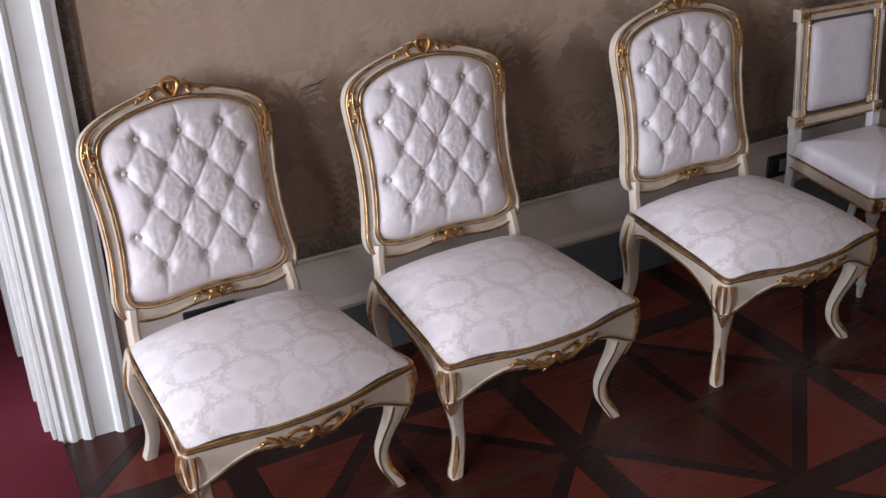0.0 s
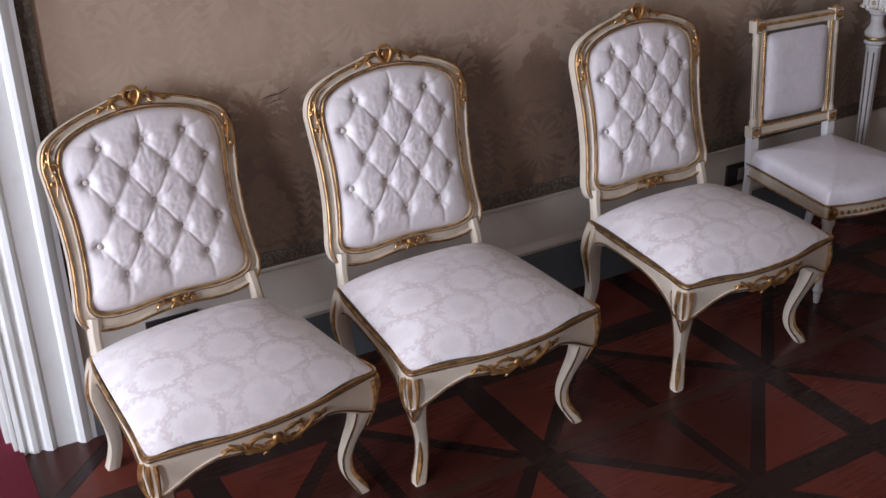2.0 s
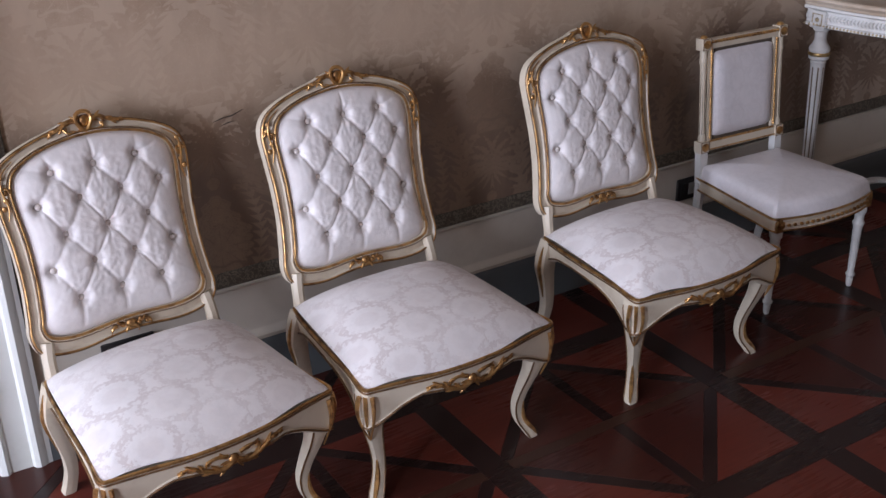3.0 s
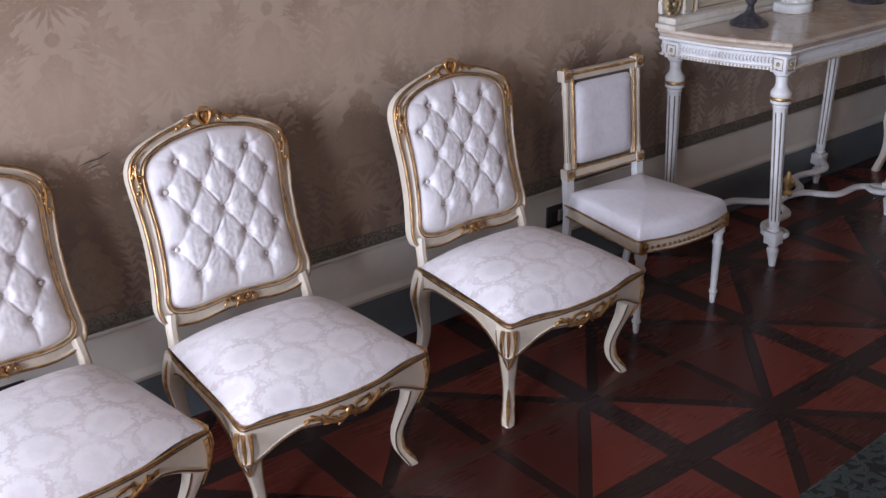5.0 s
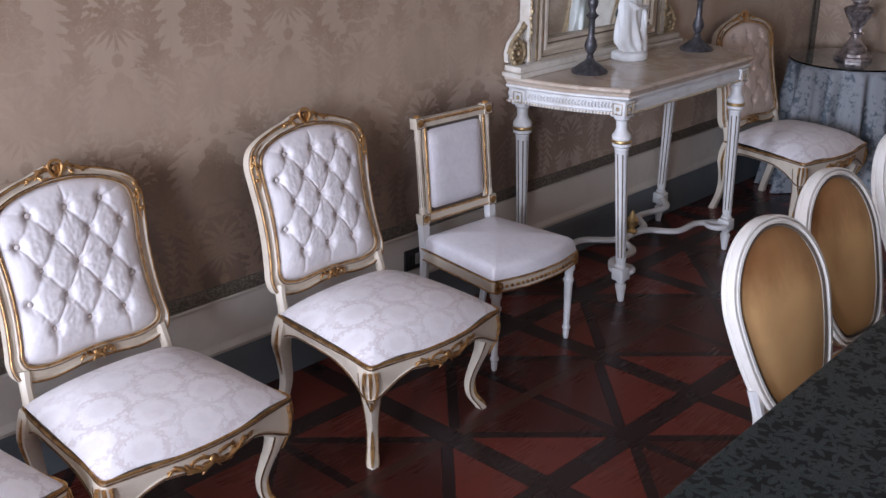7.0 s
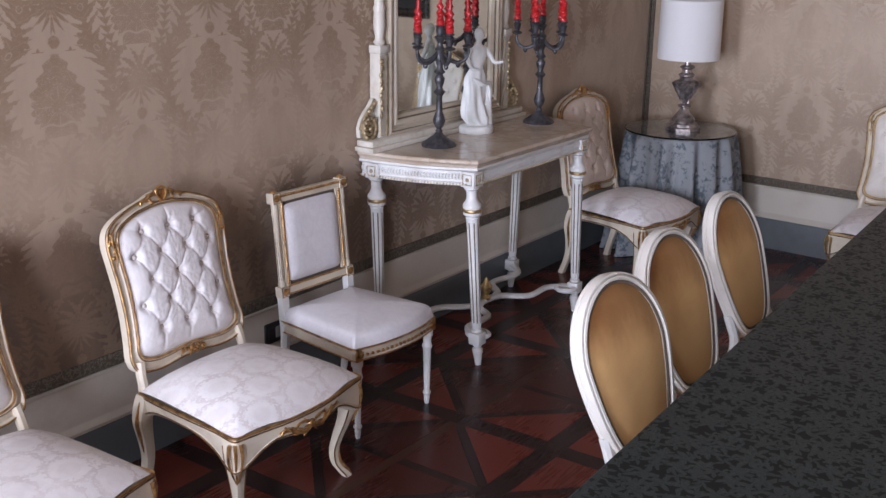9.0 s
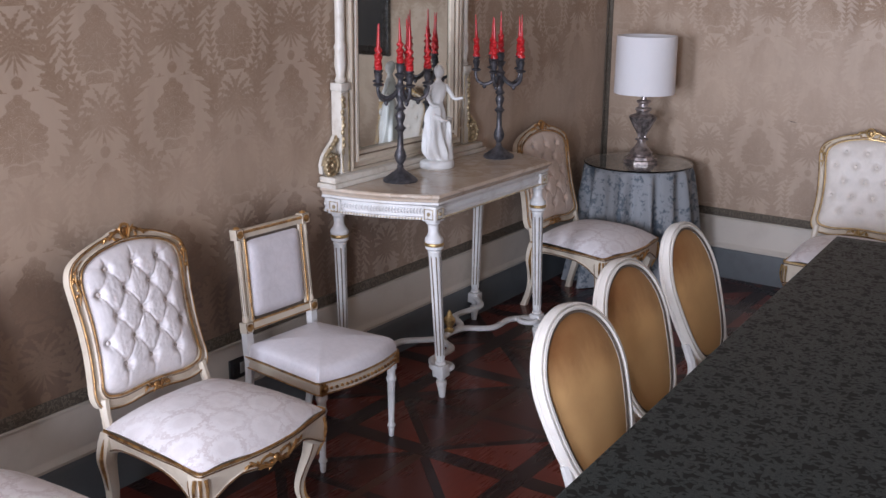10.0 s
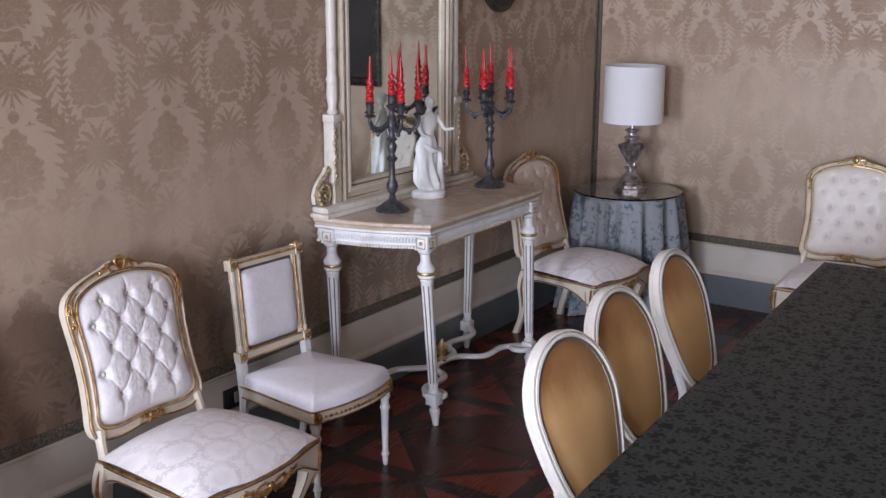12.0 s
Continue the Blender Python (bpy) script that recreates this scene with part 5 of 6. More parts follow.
# ---- candelabrum with spiral candles ----
def candelabrum(m, label, spin=0.0):
    root = thing("candelabrum", m @ pose(0, 0, 0, 0, 0, spin) @ Matrix.Diagonal((1, 1, 1.045, 1)), label, "candelabrum", "candelabra on the console")
    prof = [(0.074, 0.0), (0.076, 0.006), (0.070, 0.014), (0.056, 0.022), (0.040, 0.034), (0.022, 0.046), (0.014, 0.056), (0.016, 0.062), (0.011, 0.070), (0.022, 0.088), (0.027, 0.104), (0.022, 0.124), (0.014, 0.142),
            (0.012, 0.205), (0.017, 0.212), (0.026, 0.222), (0.017, 0.230), (0.012, 0.240), (0.020, 0.262), (0.022, 0.276), (0.013, 0.292), (0.025, 0.302), (0.016, 0.312), (0.012, 0.326), (0.020, 0.348),
            (0.023, 0.364), (0.018, 0.384), (0.025, 0.394), (0.013, 0.404), (0.011, 0.420), (0.019, 0.432), (0.026, 0.442), (0.014, 0.448), (0.019, 0.466), (0.017, 0.480), (0.022, 0.486)]
    part("stem", lathe(prof, 24), M_BRONZE, root, "turned stem on a domed foot", angle=50)
    cups = []
    for k in range(5):
        a = 2 * math.pi * k / 5
        ca, sa = math.cos(a), math.sin(a)
        path = [(0.010, 0.378), (0.040, 0.352), (0.076, 0.340), (0.108, 0.356), (0.119, 0.384), (0.116, 0.402)]
        pts = spline([(r * ca, r * sa, z) for r, z in path], 5)
        arm = part("arm", merge(sweep(pts, [0.0095 - 0.00012 * i for i in range(len(pts))], 8), blob((0.076 * ca, 0.076 * sa, 0.331), (0.010, 0.010, 0.012))), M_BRONZE, root, "scrolled arm")
        cup = lathe([(0.009, 0.398), (0.023, 0.404), (0.024, 0.408), (0.010, 0.415), (0.014, 0.428), (0.018, 0.444), (0.012, 0.454), (0.020, 0.461), (0.017, 0.466)], 16)
        part("cup", moved(cup, Matrix.Translation((0.116 * ca, 0.116 * sa, 0))), M_BRONZE, arm)
        cups.append((0.116 * ca, 0.116 * sa, 0.462))
    cups.append((0, 0, 0.484))
    rng = random.Random(int(spin) + 3)
    for x, y, z in cups:
        rings, n = [], 14
        tall = 0.185 + rng.uniform(-0.012, 0.012)
        lean = (rng.uniform(-0.010, 0.010), rng.uniform(-0.010, 0.010))
        for i in range(34):
            t = i / 33
            low = max(0.0, 1 - t / 0.56)
            r = 0.0105 * (1 - t) + 0.0022
            swell = 0.0056 * min(1.0, low * 4) * math.sin(math.pi * min(1.0, t / 0.56)) ** 0.2
            bead = swell * (0.6 + 0.55 * math.sin(t * 2 * math.pi * 7.5))
            ring = []
            for k in range(n):
                a = 2 * math.pi * k / n
                rr = r + bead + swell * 0.7 * math.cos(2 * a - t * 38)
                ring.append((x + rr * math.cos(a) + lean[0] * t * t, y + rr * math.sin(a) + lean[1] * t * t, z + tall * t))
            rings.append(ring)
        part("candle", loft(rings), M_WAX, root, "red spiral taper candle", angle=70)
    return root


# ---- draped figure in bisque ----
def figurine(m):
    keys = [  # z, half width x, half depth y, offset x, offset y, fold depth
        (0.000, 0.078, 0.068, 0, 0, 0), (0.006, 0.082, 0.072, 0, 0, 0), (0.026, 0.082, 0.072, 0, 0, 0), (0.036, 0.074, 0.064, 0, 0, 0), (0.040, 0.050, 0.044, 0.004, 0, 0.008),
        (0.070, 0.054, 0.044, -0.012, 0, 0.013), (0.120, 0.050, 0.040, -0.016, 0, 0.012), (0.180, 0.047, 0.037, -0.016, 0, 0.010), (0.230, 0.048, 0.036, -0.014, 0, 0.008), (0.262, 0.044, 0.033, -0.010, 0, 0.005),
        (0.300, 0.030, 0.024, -0.004, 0, 0.002), (0.330, 0.034, 0.027, 0.002, 0, 0.001), (0.360, 0.040, 0.026, 0.004, 0, 0.0), (0.382, 0.040, 0.021, 0.004, 0, 0), (0.394, 0.020, 0.016, 0.004, 0, 0),
        (0.404, 0.0125, 0.0125, 0.004, 0.0, 0), (0.414, 0.0125, 0.0125, 0.005, -0.002, 0), (0.424, 0.019, 0.020, 0.006, -0.003, 0), (0.440, 0.022, 0.024, 0.006, -0.002, 0), (0.456, 0.019, 0.023, 0.006, 0.002, 0), (0.468, 0.010, 0.013, 0.006, 0.004, 0), (0.472, 0.002, 0.003, 0.006, 0.004, 0)]
    pts = spline([(k[0], k[1], k[2]) for k in keys], 3)
    idx = np.linspace(0, len(keys) - 1, len(pts))
    rings = []
    for q, i in zip(pts, idx):
        ox, oy, fd = (float(np.interp(i, range(len(keys)), [k[c] for k in keys])) for c in (3, 4, 5))
        ring = []
        for k in range(36):
            a = 2 * math.pi * k / 36
            w = 1 + (fd / 0.04) * (0.55 * math.sin(a * 7 + q.x * 22) + 0.45 * math.sin(a * 4 - q.x * 15))
            ring.append((ox + q.y * w * math.cos(a), oy + q.z * w * math.sin(a), max(q.x, 0.0)))
        rings.append(ring)
    body = loft(rings)
    arm1 = sweep(spline([(0.040, 0.0, 0.378), (0.060, -0.012, 0.345), (0.072, -0.030, 0.318), (0.104, -0.050, 0.322)], 5), [0.0125 - 0.0004 * i for i in range(16)], 8)
    arm2 = sweep(spline([(-0.034, 0.0, 0.378), (-0.056, -0.010, 0.340), (-0.050, -0.030, 0.300), (-0.020, -0.040, 0.290)], 5), [0.0125 - 0.0004 * i for i in range(16)], 8)
    stump = loft([[(0.052 + r * math.cos(a) * (1 + 0.2 * math.sin(3 * a + z * 40)), 0.004 + r * math.sin(a), z) for a in np.linspace(0, 2 * math.pi, 16, endpoint=False)] for r, z in ((0.036, 0.034), (0.028, 0.09), (0.024, 0.15), (0.022, 0.20), (0.024, 0.225), (0.008, 0.232))])
    swag = sweep(spline([(-0.036, -0.030, 0.250), (0.0, -0.042, 0.225), (0.045, -0.030, 0.215), (0.060, -0.010, 0.150), (0.064, -0.006, 0.060)], 5), [0.008 + 0.004 * math.sin(i * 0.5) for i in range(21)], 8)
    ob = part("figurine", merge(body, arm1, arm2, stump, swag), M_BISQUE, None, angle=70)
    ob.matrix_world = m
    return tagged(ob, "white bisque statuette of a draped figure on a round base", "statuette")


# ---- side table with cover and glass ----
def side_table(m, r=0.310, h=0.700):
    root = thing("side_table", m, "small round side table under a floor-length blue printed cover", "table")
    rings = []
    for z, rr, fold in ((h - 0.006, r * 0.90, 0), (h - 0.003, r * 0.965, 0), (h - 0.006, r * 0.99, 0.002), (h - 0.03, r * 1.0, 0.008), (h * 0.75, r * 1.02, 0.020), (h * 0.5, r * 1.06, 0.027), (h * 0.25, r * 1.10, 0.032), (0.03, r * 1.15, 0.038), (0.004, r * 1.16, 0.040)):
        ring = []
        for k in range(168):
            a = 2 * math.pi * k / 168
            w = math.sin(a * 14 + 0.9 * math.sin(a * 3)) + 0.5 * math.sin(a * 25 + 1.0 + math.sin(a * 5))
            q = rr + fold * 1.35 * w
            ring.append((q * math.cos(a), q * math.sin(a), z))
        rings.append(ring)
    part("cover", loft(rings), M_TOILE, root, "blue-grey printed cotton cover in soft folds", angle=80)
    return root


def round_glass(m, r=0.318):
    ob = part("glass_top", lathe([(r - 0.003, 0.0), (r, 0.002), (r, 0.007), (r - 0.003, 0.009)], 64), M_GLASS, None, angle=30)
    ob.matrix_world = m
    return tagged(ob, "round clear glass plate on the covered table", "glass plate")


def table_lamp(m):
    root = thing("table_lamp", m, "table lamp with silvered baluster foot and white drum shade", "lamp")
    body = []
    for rr, z in ((0.106, 0.0), (0.106, 0.016), (0.090, 0.020), (0.086, 0.034), (0.062, 0.046)):
        body.append([(rr * c * q, rr * s * q, z) for c, s, q in [(math.cos(a), math.sin(a), 0.9 / max(abs(math.cos(a)), abs(math.sin(a)))) for a in np.linspace(math.pi / 8, 2 * math.pi + math.pi / 8, 8, endpoint=False)]])
    part("foot", loft(body), M_SILVER, root, "silvered square foot", angle=20)
    prof = [(0.052, 0.045), (0.058, 0.055), (0.050, 0.068), (0.034, 0.090), (0.022, 0.112), (0.020, 0.124), (0.032, 0.130), (0.032, 0.138), (0.020, 0.144), (0.022, 0.160), (0.036, 0.190), (0.052, 0.222), (0.064, 0.248), (0.070, 0.262), (0.060, 0.272),
            (0.036, 0.282), (0.030, 0.296), (0.040, 0.304), (0.038, 0.314), (0.024, 0.322), (0.024, 0.340), (0.036, 0.350), (0.034, 0.358), (0.014, 0.364), (0.012, 0.400)]
    part("baluster", lathe([(r * 1.16, z) for r, z in prof], 32, 8, 0.011, (0.15, 0.27)), M_SILVER, root, "lobed silvered baluster", angle=35)
    r0, r1, z0, z1, n = 0.172, 0.170, 0.400, 0.725, 56
    rings = [[(r * math.cos(a), r * math.sin(a), z) for a in np.linspace(0, 2 * math.pi, n, endpoint=False)] for r, z in ((r0, z0), (r0 + 0.001, z0 + 0.006), (r1 + 0.001, z1 - 0.006), (r1, z1), (r1 - 0.004, z1), (r1 - 0.004, z1 - 0.004), (r0 - 0.004, z0 + 0.004), (r0 - 0.004, z0))]
    part("shade", loft(rings, True), M_SHADE, root, "white drum shade", angle=35)
    part("shade_carrier", merge(*[sweep([(0.008 * math.cos(a), 0.008 * math.sin(a), 0.40), (0.166 * math.cos(a), 0.166 * math.sin(a), 0.41)], 0.002, 6) for a in (0.3, 0.3 + 2.09, 0.3 + 4.19)]), M_SILVER, root)
    return root


# ---- velvet dining chair ----
def velvet_chair(m, label):
    root = thing("velvet_chair", m, label, "chair", "velvet chairs along the dining table")
    zc, hw, hz, k = 0.712, 0.198, 0.206, 0.35

    def bp(x, z, out=0.0):
        return (x, 0.20 + k * (z - 0.45) - out, z + out * k)

    outer, inner = [], []
    for t in np.linspace(0, 2 * math.pi, 96, endpoint=False):
        c, s = math.cos(t), math.sin(t)
        if s <= 0:
            c, s = math.copysign(abs(c) ** 0.48, c), -abs(s) ** 1.2
        wide = hw * (1.0 if s > 0 else 1.0 - 0.13 * abs(s) ** 1.1)
        tall = hz if s > 0 else 0.292
        outer.append((wide * c, zc + tall * s))
        inner.append(((wide - 0.025) * c, zc + (tall - 0.025) * s))
    rings = []
    for (ox, oz), (ix, iz) in zip(outer, inner):
        def at(t, out):
            return bp(ox + (ix - ox) * t, oz + (iz - oz) * t, out)
        rings.append([at(0.10, -0.024), at(0.0, -0.020), at(0.0, -0.014), at(0.06, -0.012), at(0.06, -0.010), at(-0.03, -0.006), at(0.0, 0.008), at(0.08, 0.015), at(0.22, 0.016), at(0.26, 0.006), at(0.40, 0.006), at(0.46, 0.019), at(0.72, 0.020), at(0.76, 0.011), at(1.0, 0.010), at(1.0, -0.030)])
    part("back_frame", loft(rings, True), M_OVAL_FRAME, root, "white moulded oval frame", angle=25)
    part("cord", sweep([bp(x * 0.995, zc + (z - zc) * 0.995, 0.012) for x, z in inner], 0.0042, 6, True), M_SEAT_UNDER, root, "dark gimp braid")
    v, f = polar(inner, lambda x, z, s: 0.004 + 0.022 * (1 - s ** 3.5), 14, (0, zc))
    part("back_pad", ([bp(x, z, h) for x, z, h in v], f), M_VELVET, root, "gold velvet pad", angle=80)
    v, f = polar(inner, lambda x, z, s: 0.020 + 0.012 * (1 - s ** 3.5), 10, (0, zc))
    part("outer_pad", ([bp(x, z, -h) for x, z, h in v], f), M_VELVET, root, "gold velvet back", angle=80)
    for s in (-1, 1):
        path = [bp(s * 0.146, 0.520, -0.012), bp(s * 0.145, 0.480, -0.010), bp(s * 0.152, 0.440, -0.006), (s * 0.168, 0.196, 0.39), (s * 0.176, 0.196, 0.34)]
        part("back_post", sweep(spline(path, 4), 0.0155, 8, False, 1.1, 0.5), M_WHITE, root)
        rear = [(s * 0.180, 0.196, 0.36), (s * 0.182, 0.205, 0.20), (s * 0.188, 0.240, 0.0)]
        part("leg", sweep(spline(rear, 4), [0.020 - 0.0009 * i for i in range(9)], 8, False, 1.0, 0.5), M_WHITE, root)
        leg = [(0.011, 0.0), (0.016, 0.03), (0.013, 0.04), (0.020, 0.05), (0.014, 0.06), (0.022, 0.29), (0.027, 0.30), (0.022, 0.31), (0.026, 0.35), (0.026, 0.40)]
        part("leg", moved(lathe(leg, 20, 8, 0.003, (0.06, 0.28)), Matrix.Translation((s * 0.205, -0.215, 0))), M_WHITE, root)
    half = [(0.0, 0.210), (0.12, 0.208), (0.196, 0.200), (0.215, 0.10), (0.235, -0.08), (0.240, -0.20), (0.215, -0.238), (0.11, -0.255), (0.0, -0.260)]
    out = smooth_outline(half)
    rings = []
    for x, y in out:
        n = Vector((x, y + 0.03, 0)).normalized()
        rings.append([(x + n.x * o, y + n.y * o, z) for o, z in ((0, 0.405), (0.002, 0.398), (-0.002, 0.390), (-0.001, 0.352), (-0.022, 0.350), (-0.024, 0.405))])
    part("seat_rail", loft(rings, True), M_WHITE, root, angle=25)
    v, f = polar(inset(out, 0.985, -0.03), lambda x, y, s: 0.404 + 0.020 * (1 - s ** 4), 12, (0, -0.03))
    part("seat_cushion", (v, f), M_VELVET, root, "gold velvet seat", angle=80)
    part("seat_base", prism(inset(out[::3], 0.92, -0.03), 0.37, 0.406), M_SEAT_UNDER, root)
    return root


# ---- dining table and cover ----
TAB_M = pose(2.62, -0.02, 0, 0, 0, 2.3)
TAB_L, TAB_W, TAB_H = 1.70, 0.695, 0.772


def dining_table(m):
    root = thing("dining_table", m, "long wooden dining table under a black cover", "table")
    part("tabletop", soft_box(-TAB_L + 0.012, -TAB_W + 0.012, TAB_H - 0.04, TAB_L - 0.012, TAB_W - 0.012, TAB_H - 0.004, 0.004), M_TABLEWOOD, root)
    for x in (-TAB_L + 0.12, TAB_L - 0.12):
        for y in (-TAB_W + 0.16, TAB_W - 0.16):
            part("leg", moved(lathe([(0.02, 0), (0.03, 0.03), (0.025, 0.06), (0.04, 0.5), (0.045, 0.6), (0.045, TAB_H - 0.04)], 16), Matrix.Translation((x, y, 0))), M_TABLEWOOD, root)
    return root


def table_cover(m):
    rings = []
    for g, z, fold in ((-0.06, TAB_H, 0), (-0.008, TAB_H, 0), (-0.002, TAB_H - 0.002, 0), (0.002, TAB_H - 0.008, 0), (0.006, TAB_H - 0.05, 0.002), (0.010, TAB_H - 0.18, 0.010), (0.012, TAB_H - 0.30, 0.016)):
        lx, ly, ring = TAB_L + g, TAB_W + g, []
        per = []
        for i in range(90):
            per.append((-lx + 2 * lx * i / 90, -ly, 0, -1))
        for i in range(36):
            per.append((lx, -ly + 2 * ly * i / 36, 1, 0))
        for i in range(90):
            per.append((lx - 2 * lx * i / 90, ly, 0, 1))
        for i in range(36):
            per.append((-lx, ly - 2 * ly * i / 36, -1, 0))
        for i, (x, y, nx, ny) in enumerate(per):
            w = fold * (math.sin(i * 0.55) + 0.5 * math.sin(i * 1.3 + 1))
            ring.append((x + nx * w, y + ny * w, z))
        rings.append(ring)
    ob = part("table_cover", loft(rings), M_CLOTH, None, angle=50)
    ob.matrix_world = m
    return tagged(ob, "black damask tablecloth with a leafy jacquard on the dining table", "tablecloth")


# ---- wall sockets, pictures, carpet ----
def wall_socket(x, z, w, h):
    root = thing("wall_socket", pose(x, WALL_Y - 0.012, z), "black wall socket plate on the cream dado", "socket", "wall sockets")
    part("plate", soft_box(-w / 2, -0.012, -h / 2, w / 2, -0.001, h / 2, 0.003), M_BLACK, root)
    for k in (-1, 0, 1):
        part("insert", soft_box(k * w * 0.29 - w * 0.10, -0.0145, -h * 0.27, k * w * 0.29 + w * 0.10, -0.011, h * 0.27, 0.001), M_BLACK if k else M_SLOT, root)
    return root


def oval_picture(x, z, a, b):
    root = thing("oval_picture", pose(x, WALL_Y - 0.001, z), "dark oval picture frame on the damask wall", "picture")
    rings = []
    for t in np.linspace(0, 2 * math.pi, 64, endpoint=False):
        c, s = math.cos(t), math.sin(t)
        rings.append([((a + o) * c, -y, (b + o) * s) for o, y in ((0.0, 0.0), (0.0, 0.020), (-0.008, 0.028), (-0.018, 0.024), (-0.030, 0.032), (-0.040, 0.022), (-0.050, 0.010), (-0.050, 0.0))])
    part("frame", loft(rings, True), M_OVAL, root, "dark bronzed oval frame", angle=30)
    part("canvas", loft([[((a - 0.045) * math.cos(t), y, (b - 0.045) * math.sin(t)) for t in np.linspace(0, 2 * math.pi, 48, endpoint=False)] for y in (-0.008, -0.002)]), M_PAINTING, root, "dark painted panel")
    return root


def framed_picture(y0, y1, z0, z1):
    root = thing("framed_picture", pose(far_x((y0 + y1) / 2) - 0.001, (y0 + y1) / 2, z0, 0, 0, -math.degrees(math.atan(SLANT))), "dark old painting in a black frame on the end wall", "picture")
    w, h = (y1 - y0) / 2, z1 - z0
    prof = [(0.0, 0.0), (0.0, 0.030), (0.012, 0.036), (0.030, 0.026), (0.050, 0.028), (0.062, 0.016), (0.062, 0.0)]
    rings = []
    for (cy, cz), (sy, sz) in zip(((-w, 0), (w, 0), (w, h), (-w, h)), ((1, 1), (-1, 1), (-1, -1), (1, -1))):
        rings.append([(-b, cy + sy * a, cz + sz * a) for a, b in prof])
    part("frame", loft(rings, True), M_EBONY, root, "black moulded frame", angle=20)
    part("canvas", box(-0.012, -w + 0.06, 0.06, -0.002, w - 0.06, h - 0.06), M_PAINTING, root, "dark canvas", smooth=False)
    return root


def wall_tear(name, pts, parent, label):
    sh = sweep(pts, [0.0006] + [0.0018] * (len(pts) - 2) + [0.0006], 5)
    return part(name, sh, M_TEAR, parent, label)


wall_tear("tear", [(0.962, WALL_Y - 0.002, 0.866), (0.990, WALL_Y - 0.003, 0.874), (1.018, WALL_Y - 0.004, 0.876), (1.052, WALL_Y - 0.002, 0.888)], wall_north, "small torn slit in the silk")
wall_tear("tear", [(0.985, WALL_Y - 0.002, 0.852), (1.004, WALL_Y - 0.003, 0.858), (1.024, WALL_Y - 0.002, 0.860)], wall_north, "small torn slit in the silk")
wall_tear("tear", [(far_x(1.46) - 0.002, 1.48, 0.978), (far_x(1.45) - 0.003, 1.455, 0.970), (far_x(1.43) - 0.002, 1.43, 0.968)], wall_east, "small torn slit in the silk")

# ---- furnish the room ----
chair_a = tufted_chair(pose(0.634, 2.243, 0, 0, 0, 5.5), "cream and gilt carved chair, white buttoned back, beside the doorway")
chair_b = copy_thing(chair_a, pose(1.300, 2.225, 0, 0, 0, 1.3))
chair_b["label"] = "cream and gilt carved chair with white deep-buttoned back and brocade seat"
chair_c = copy_thing(chair_a, pose(2.158, 2.204, 0, 0, 0, 0.8))
chair_c["label"] = "cream and gilt carved chair, white buttoned back, beside square-backed chair"
tufted_chair(pose(5.045, 2.240, 0, 0, 0, -5.0), "cream and gilt carved chair, buttoned back in painted peach shade, beside covered side table", silk=M_SILK_SHADED)
chair_f = tufted_chair(pose(5.560, 0.955, 0, 0, 0, -83), "pale gilt carved chair, lightly buttoned white back, against end wall", deep=False, pale=True, silk=M_SILK_CREAM)
square_chair(pose(2.862, 2.298, 0, 0, 0, -2.8), "white and gilt square-backed chair with fluted legs and white silk seat")
console_table(pose(CON_X, CON_Y, 0))
console_mirror(pose(3.874, CON_Y, CON_H))
candelabrum(pose(3.590, 2.430, CON_H), "dark pewter five-armed candelabrum with red spiral candles", 20.0)
candelabrum(pose(4.346, 2.387, CON_H), "dark pewter five-armed candelabrum with red spiral candles", 52.0)
figurine(pose(3.945, 2.478, CON_H, 0, 0, -25))
side_table(pose(5.670, 2.225, 0))
round_glass(pose(5.670, 2.225, 0.700))
table_lamp(pose(5.668, 2.212, 0.709, 0, 0, -20))
velvet_a = velvet_chair(pose(2.388, 0.662, 0, 0, 0, -9), "white oval-backed chair in gold velvet pushed up to the table")
for px, py, rz in ((2.922, 0.736, -6), (3.526, 0.770, -3)):
    copy_thing(velvet_a, pose(px, py, 0, 0, 0, rz))
dining_table(TAB_M)
table_cover(TAB_M)
wall_socket(0.640, 0.262, 0.15, 0.085)
wall_socket(2.775, 0.262, 0.135, 0.085)
oval_picture(4.84, 2.02, 0.22, 0.28)
framed_picture(-0.14, 0.755, 1.17, 2.36)
carpet = part("carpet", soft_box(-0.84, -2.2, 0.004, 0.190, NEXT_Y + 2.9, 0.013, 0.003), M_CARPET, None)
tagged(carpet, "crimson carpet runner through the doorway", "carpet")

# ---- parquet: squares with an inscribed diamond, banded in dark wood ----
CELL, CX, CY = 0.815, 2.610, 1.895
BAND, THIN, DEPTH = 0.085, 0.040, 0.012
floor = part("floor", box(WEST_X - 0.35, SOUTH_Y - 0.3, -0.15, FAR_X + 0.3, NEXT_Y + 3.2, -0.010), M_DARK, None, smooth=False)
tagged(floor, "dark red and brown diamond-pattern wooden parquet", "floor", kind="structure")


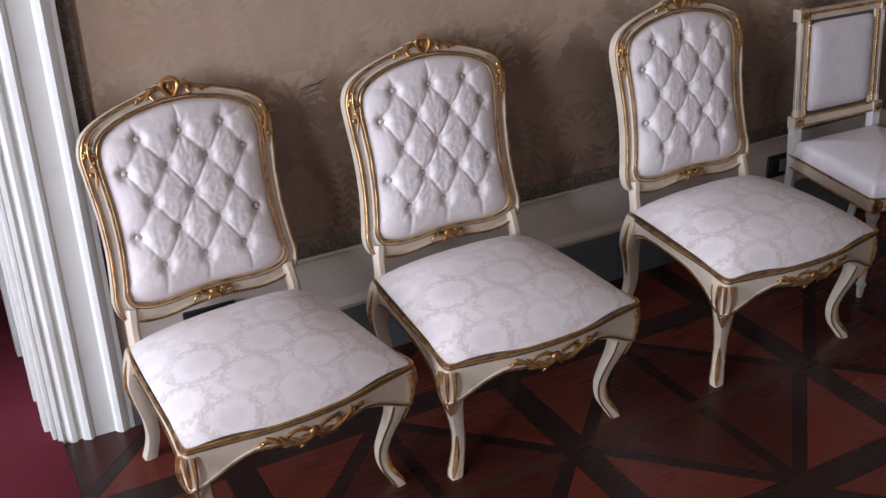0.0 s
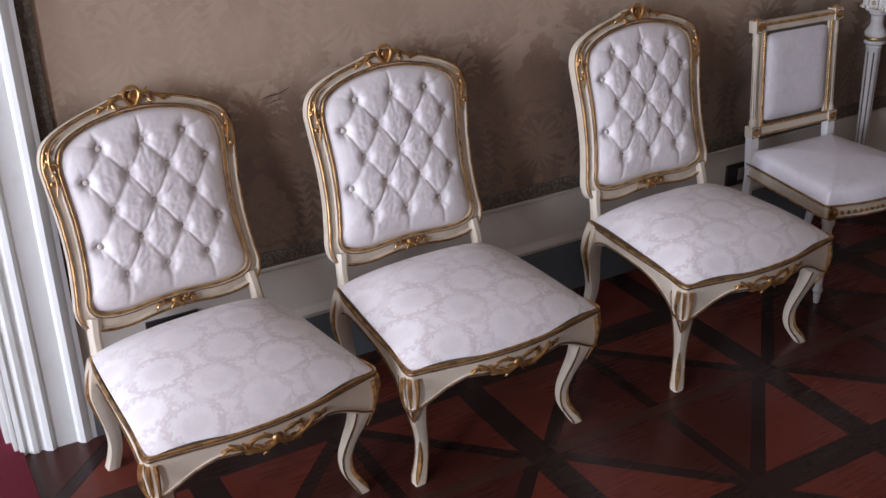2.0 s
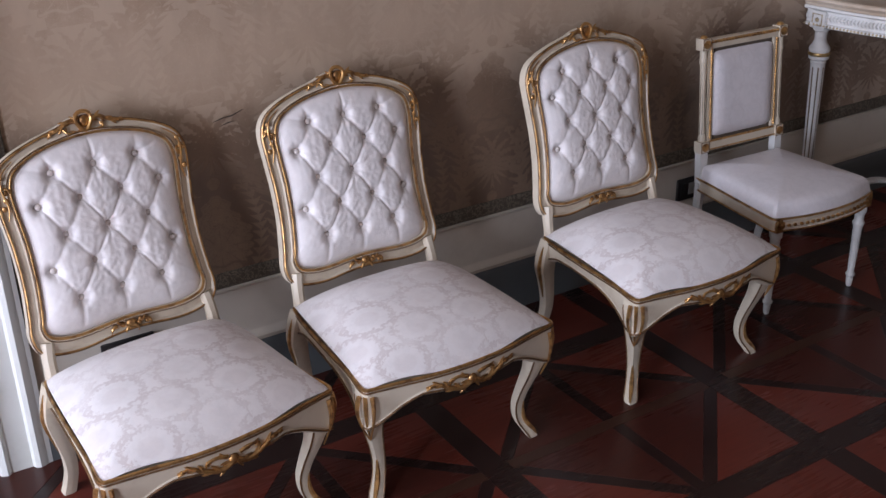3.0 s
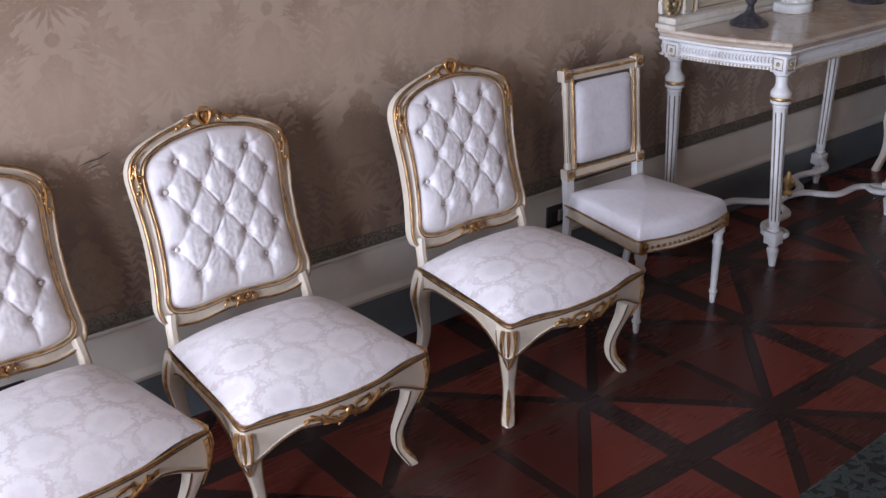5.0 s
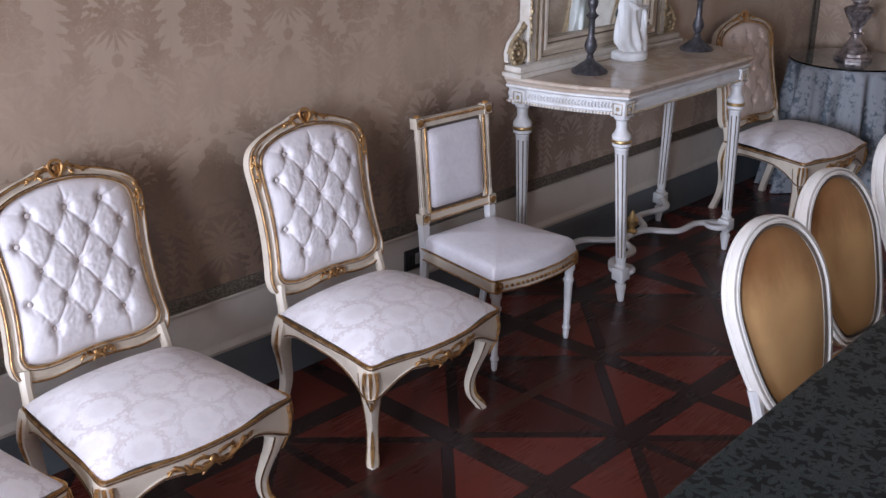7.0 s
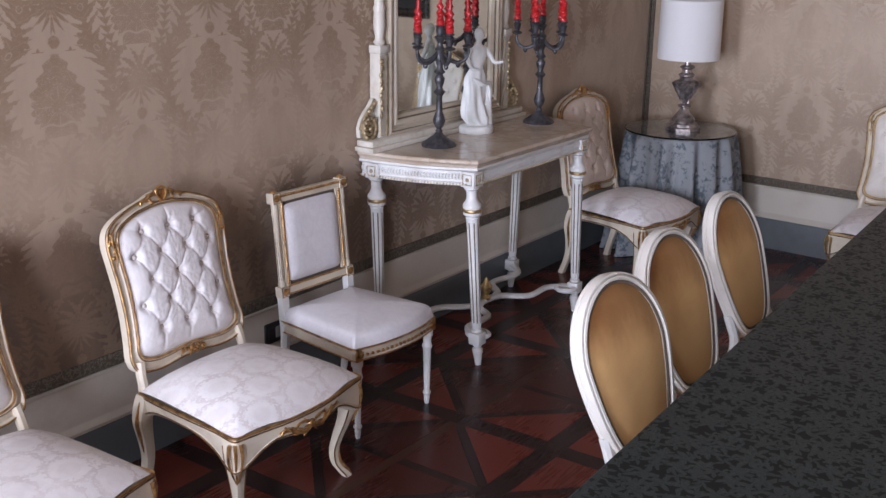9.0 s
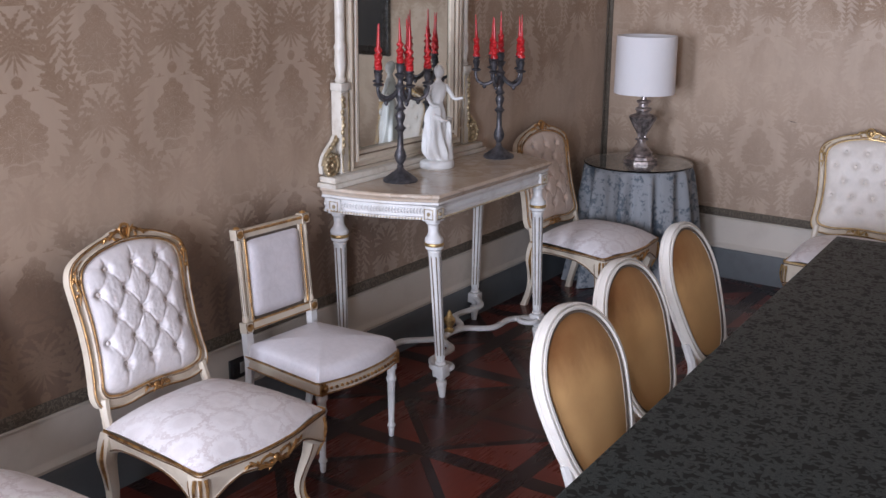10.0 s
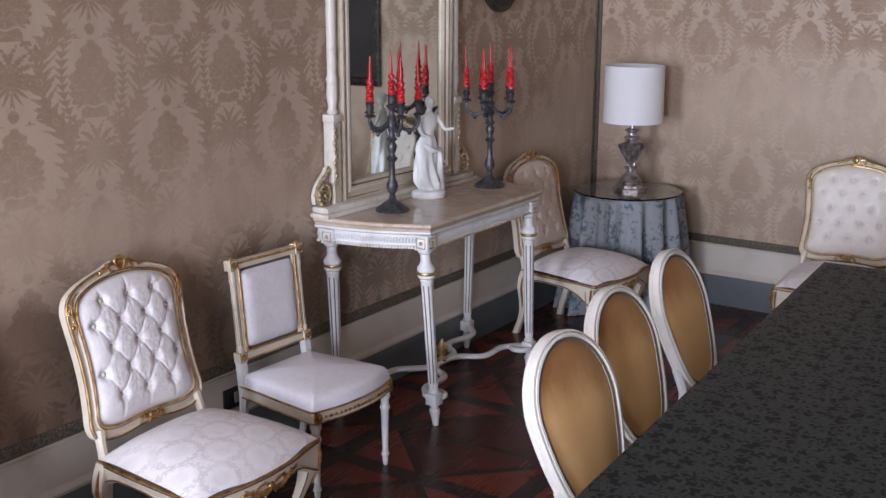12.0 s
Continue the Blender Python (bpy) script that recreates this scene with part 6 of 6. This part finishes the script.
def slab(poly, gap=0.0003, z1=0.0):
    """A thin piece of wood with a chamfered upper edge."""
    def shrink(d):
        out = []
        n = len(poly)
        for i in range(n):
            a, b, c = Vector(poly[i - 1]), Vector(poly[i]), Vector(poly[(i + 1) % n])
            e1, e2 = (b - a).normalized(), (c - b).normalized()
            n1, n2 = Vector((-e1.y, e1.x)), Vector((-e2.y, e2.x))
            bis = n1 + n2
            bis = bis / max(0.25, bis.length_squared / 2)
            out.append(b + bis * d)
        return out
    lo, hi = shrink(gap), shrink(gap + 0.0006)
    n = len(poly)
    v = [(p.x, p.y, -0.010) for p in lo] + [(p.x, p.y, z1 - 0.0005) for p in lo] + [(p.x, p.y, z1) for p in hi]
    f = [tuple(range(2 * n, 3 * n))]
    for k in (0, n):
        f += [(k + i, k + (i + 1) % n, k + n + (i + 1) % n, k + n + i) for i in range(n)]
    return v, f


h, b, th = CELL / 2, BAND / 2, THIN / 2
inn = h - b
# one quarter: the corner at (+, +)
quarter = {
    "panel_red": [(inn, 0.050), (inn, inn), (0.050, inn)],
    "strip_dark": [(inn, th), (inn, 0.050), (0.050, inn), (th, inn), (th, inn - 0.024), (inn - 0.024, th)],
    "panel_brown": [(th, th), (inn - 0.024, th), (th, inn - 0.024)],
}


def turned(poly, k):
    for _ in range(k):
        poly = [(-y, x) for x, y in poly]
    return poly


cell_parts = []
for k in range(4):
    cell_parts.append((M_RED, slab(turned(quarter["panel_red"], k)), k % 2))
    cell_parts.append((M_DARK, slab(turned(quarter["strip_dark"], k)), 0))
    cell_parts.append((M_BROWN, slab(turned(quarter["panel_brown"], k)), k % 2))
cell_parts.append((M_TAN, slab([(-inn, -th), (inn, -th), (inn, th), (-inn, th)]), 0))
cell_parts.append((M_DARK, slab([(-th, th), (th, th), (th, inn), (-th, inn)]), 0))
cell_parts.append((M_DARK, slab([(-th, -inn), (th, -inn), (th, -th), (-th, -th)]), 0))
cell_parts.append((M_DARK, slab([(-h, -h - b), (h, -h - b), (h, -inn), (-h, -inn)]), 0))
cell_parts.append((M_DARK, slab([(-h - b, -inn), (-inn, -inn), (-inn, inn), (-h - b, inn)]), 0))
shared = [(mesh_of("parquet_piece", sh, mat, False), sh, mat) for mat, sh, _ in cell_parts]
rest = {}
for iy in range(-7, 2):
    for ix in range(-9, 6):
        ox, oy = CX + ix * CELL, CY + iy * CELL
        if ox + h < WEST_X or ox - h > FAR_X or oy + h < SOUTH_Y:
            continue
        near = -3 <= ix <= 2 and -1 <= iy <= 0
        for me, sh, mat in shared:
            if near:
                ob = new("parquet_piece", me)
                ob.parent = floor
                ob.location = (ox, oy, 0)
            else:
                v, f = rest.setdefault(mat.name, ([], []))
                k = len(v)
                v += [(p[0] + ox, p[1] + oy, p[2]) for p in sh[0]]
                f += [tuple(i + k for i in q) for q in sh[1]]
for mat_name, sh in rest.items():
    me = bpy.data.meshes.new("parquet_far")
    me.from_pydata(sh[0], [], sh[1])
    me.materials.append(bpy.data.materials[mat_name])
    ob = new("parquet_field", me)
    ob.parent = floor
    ob["kind"] = "stuff"
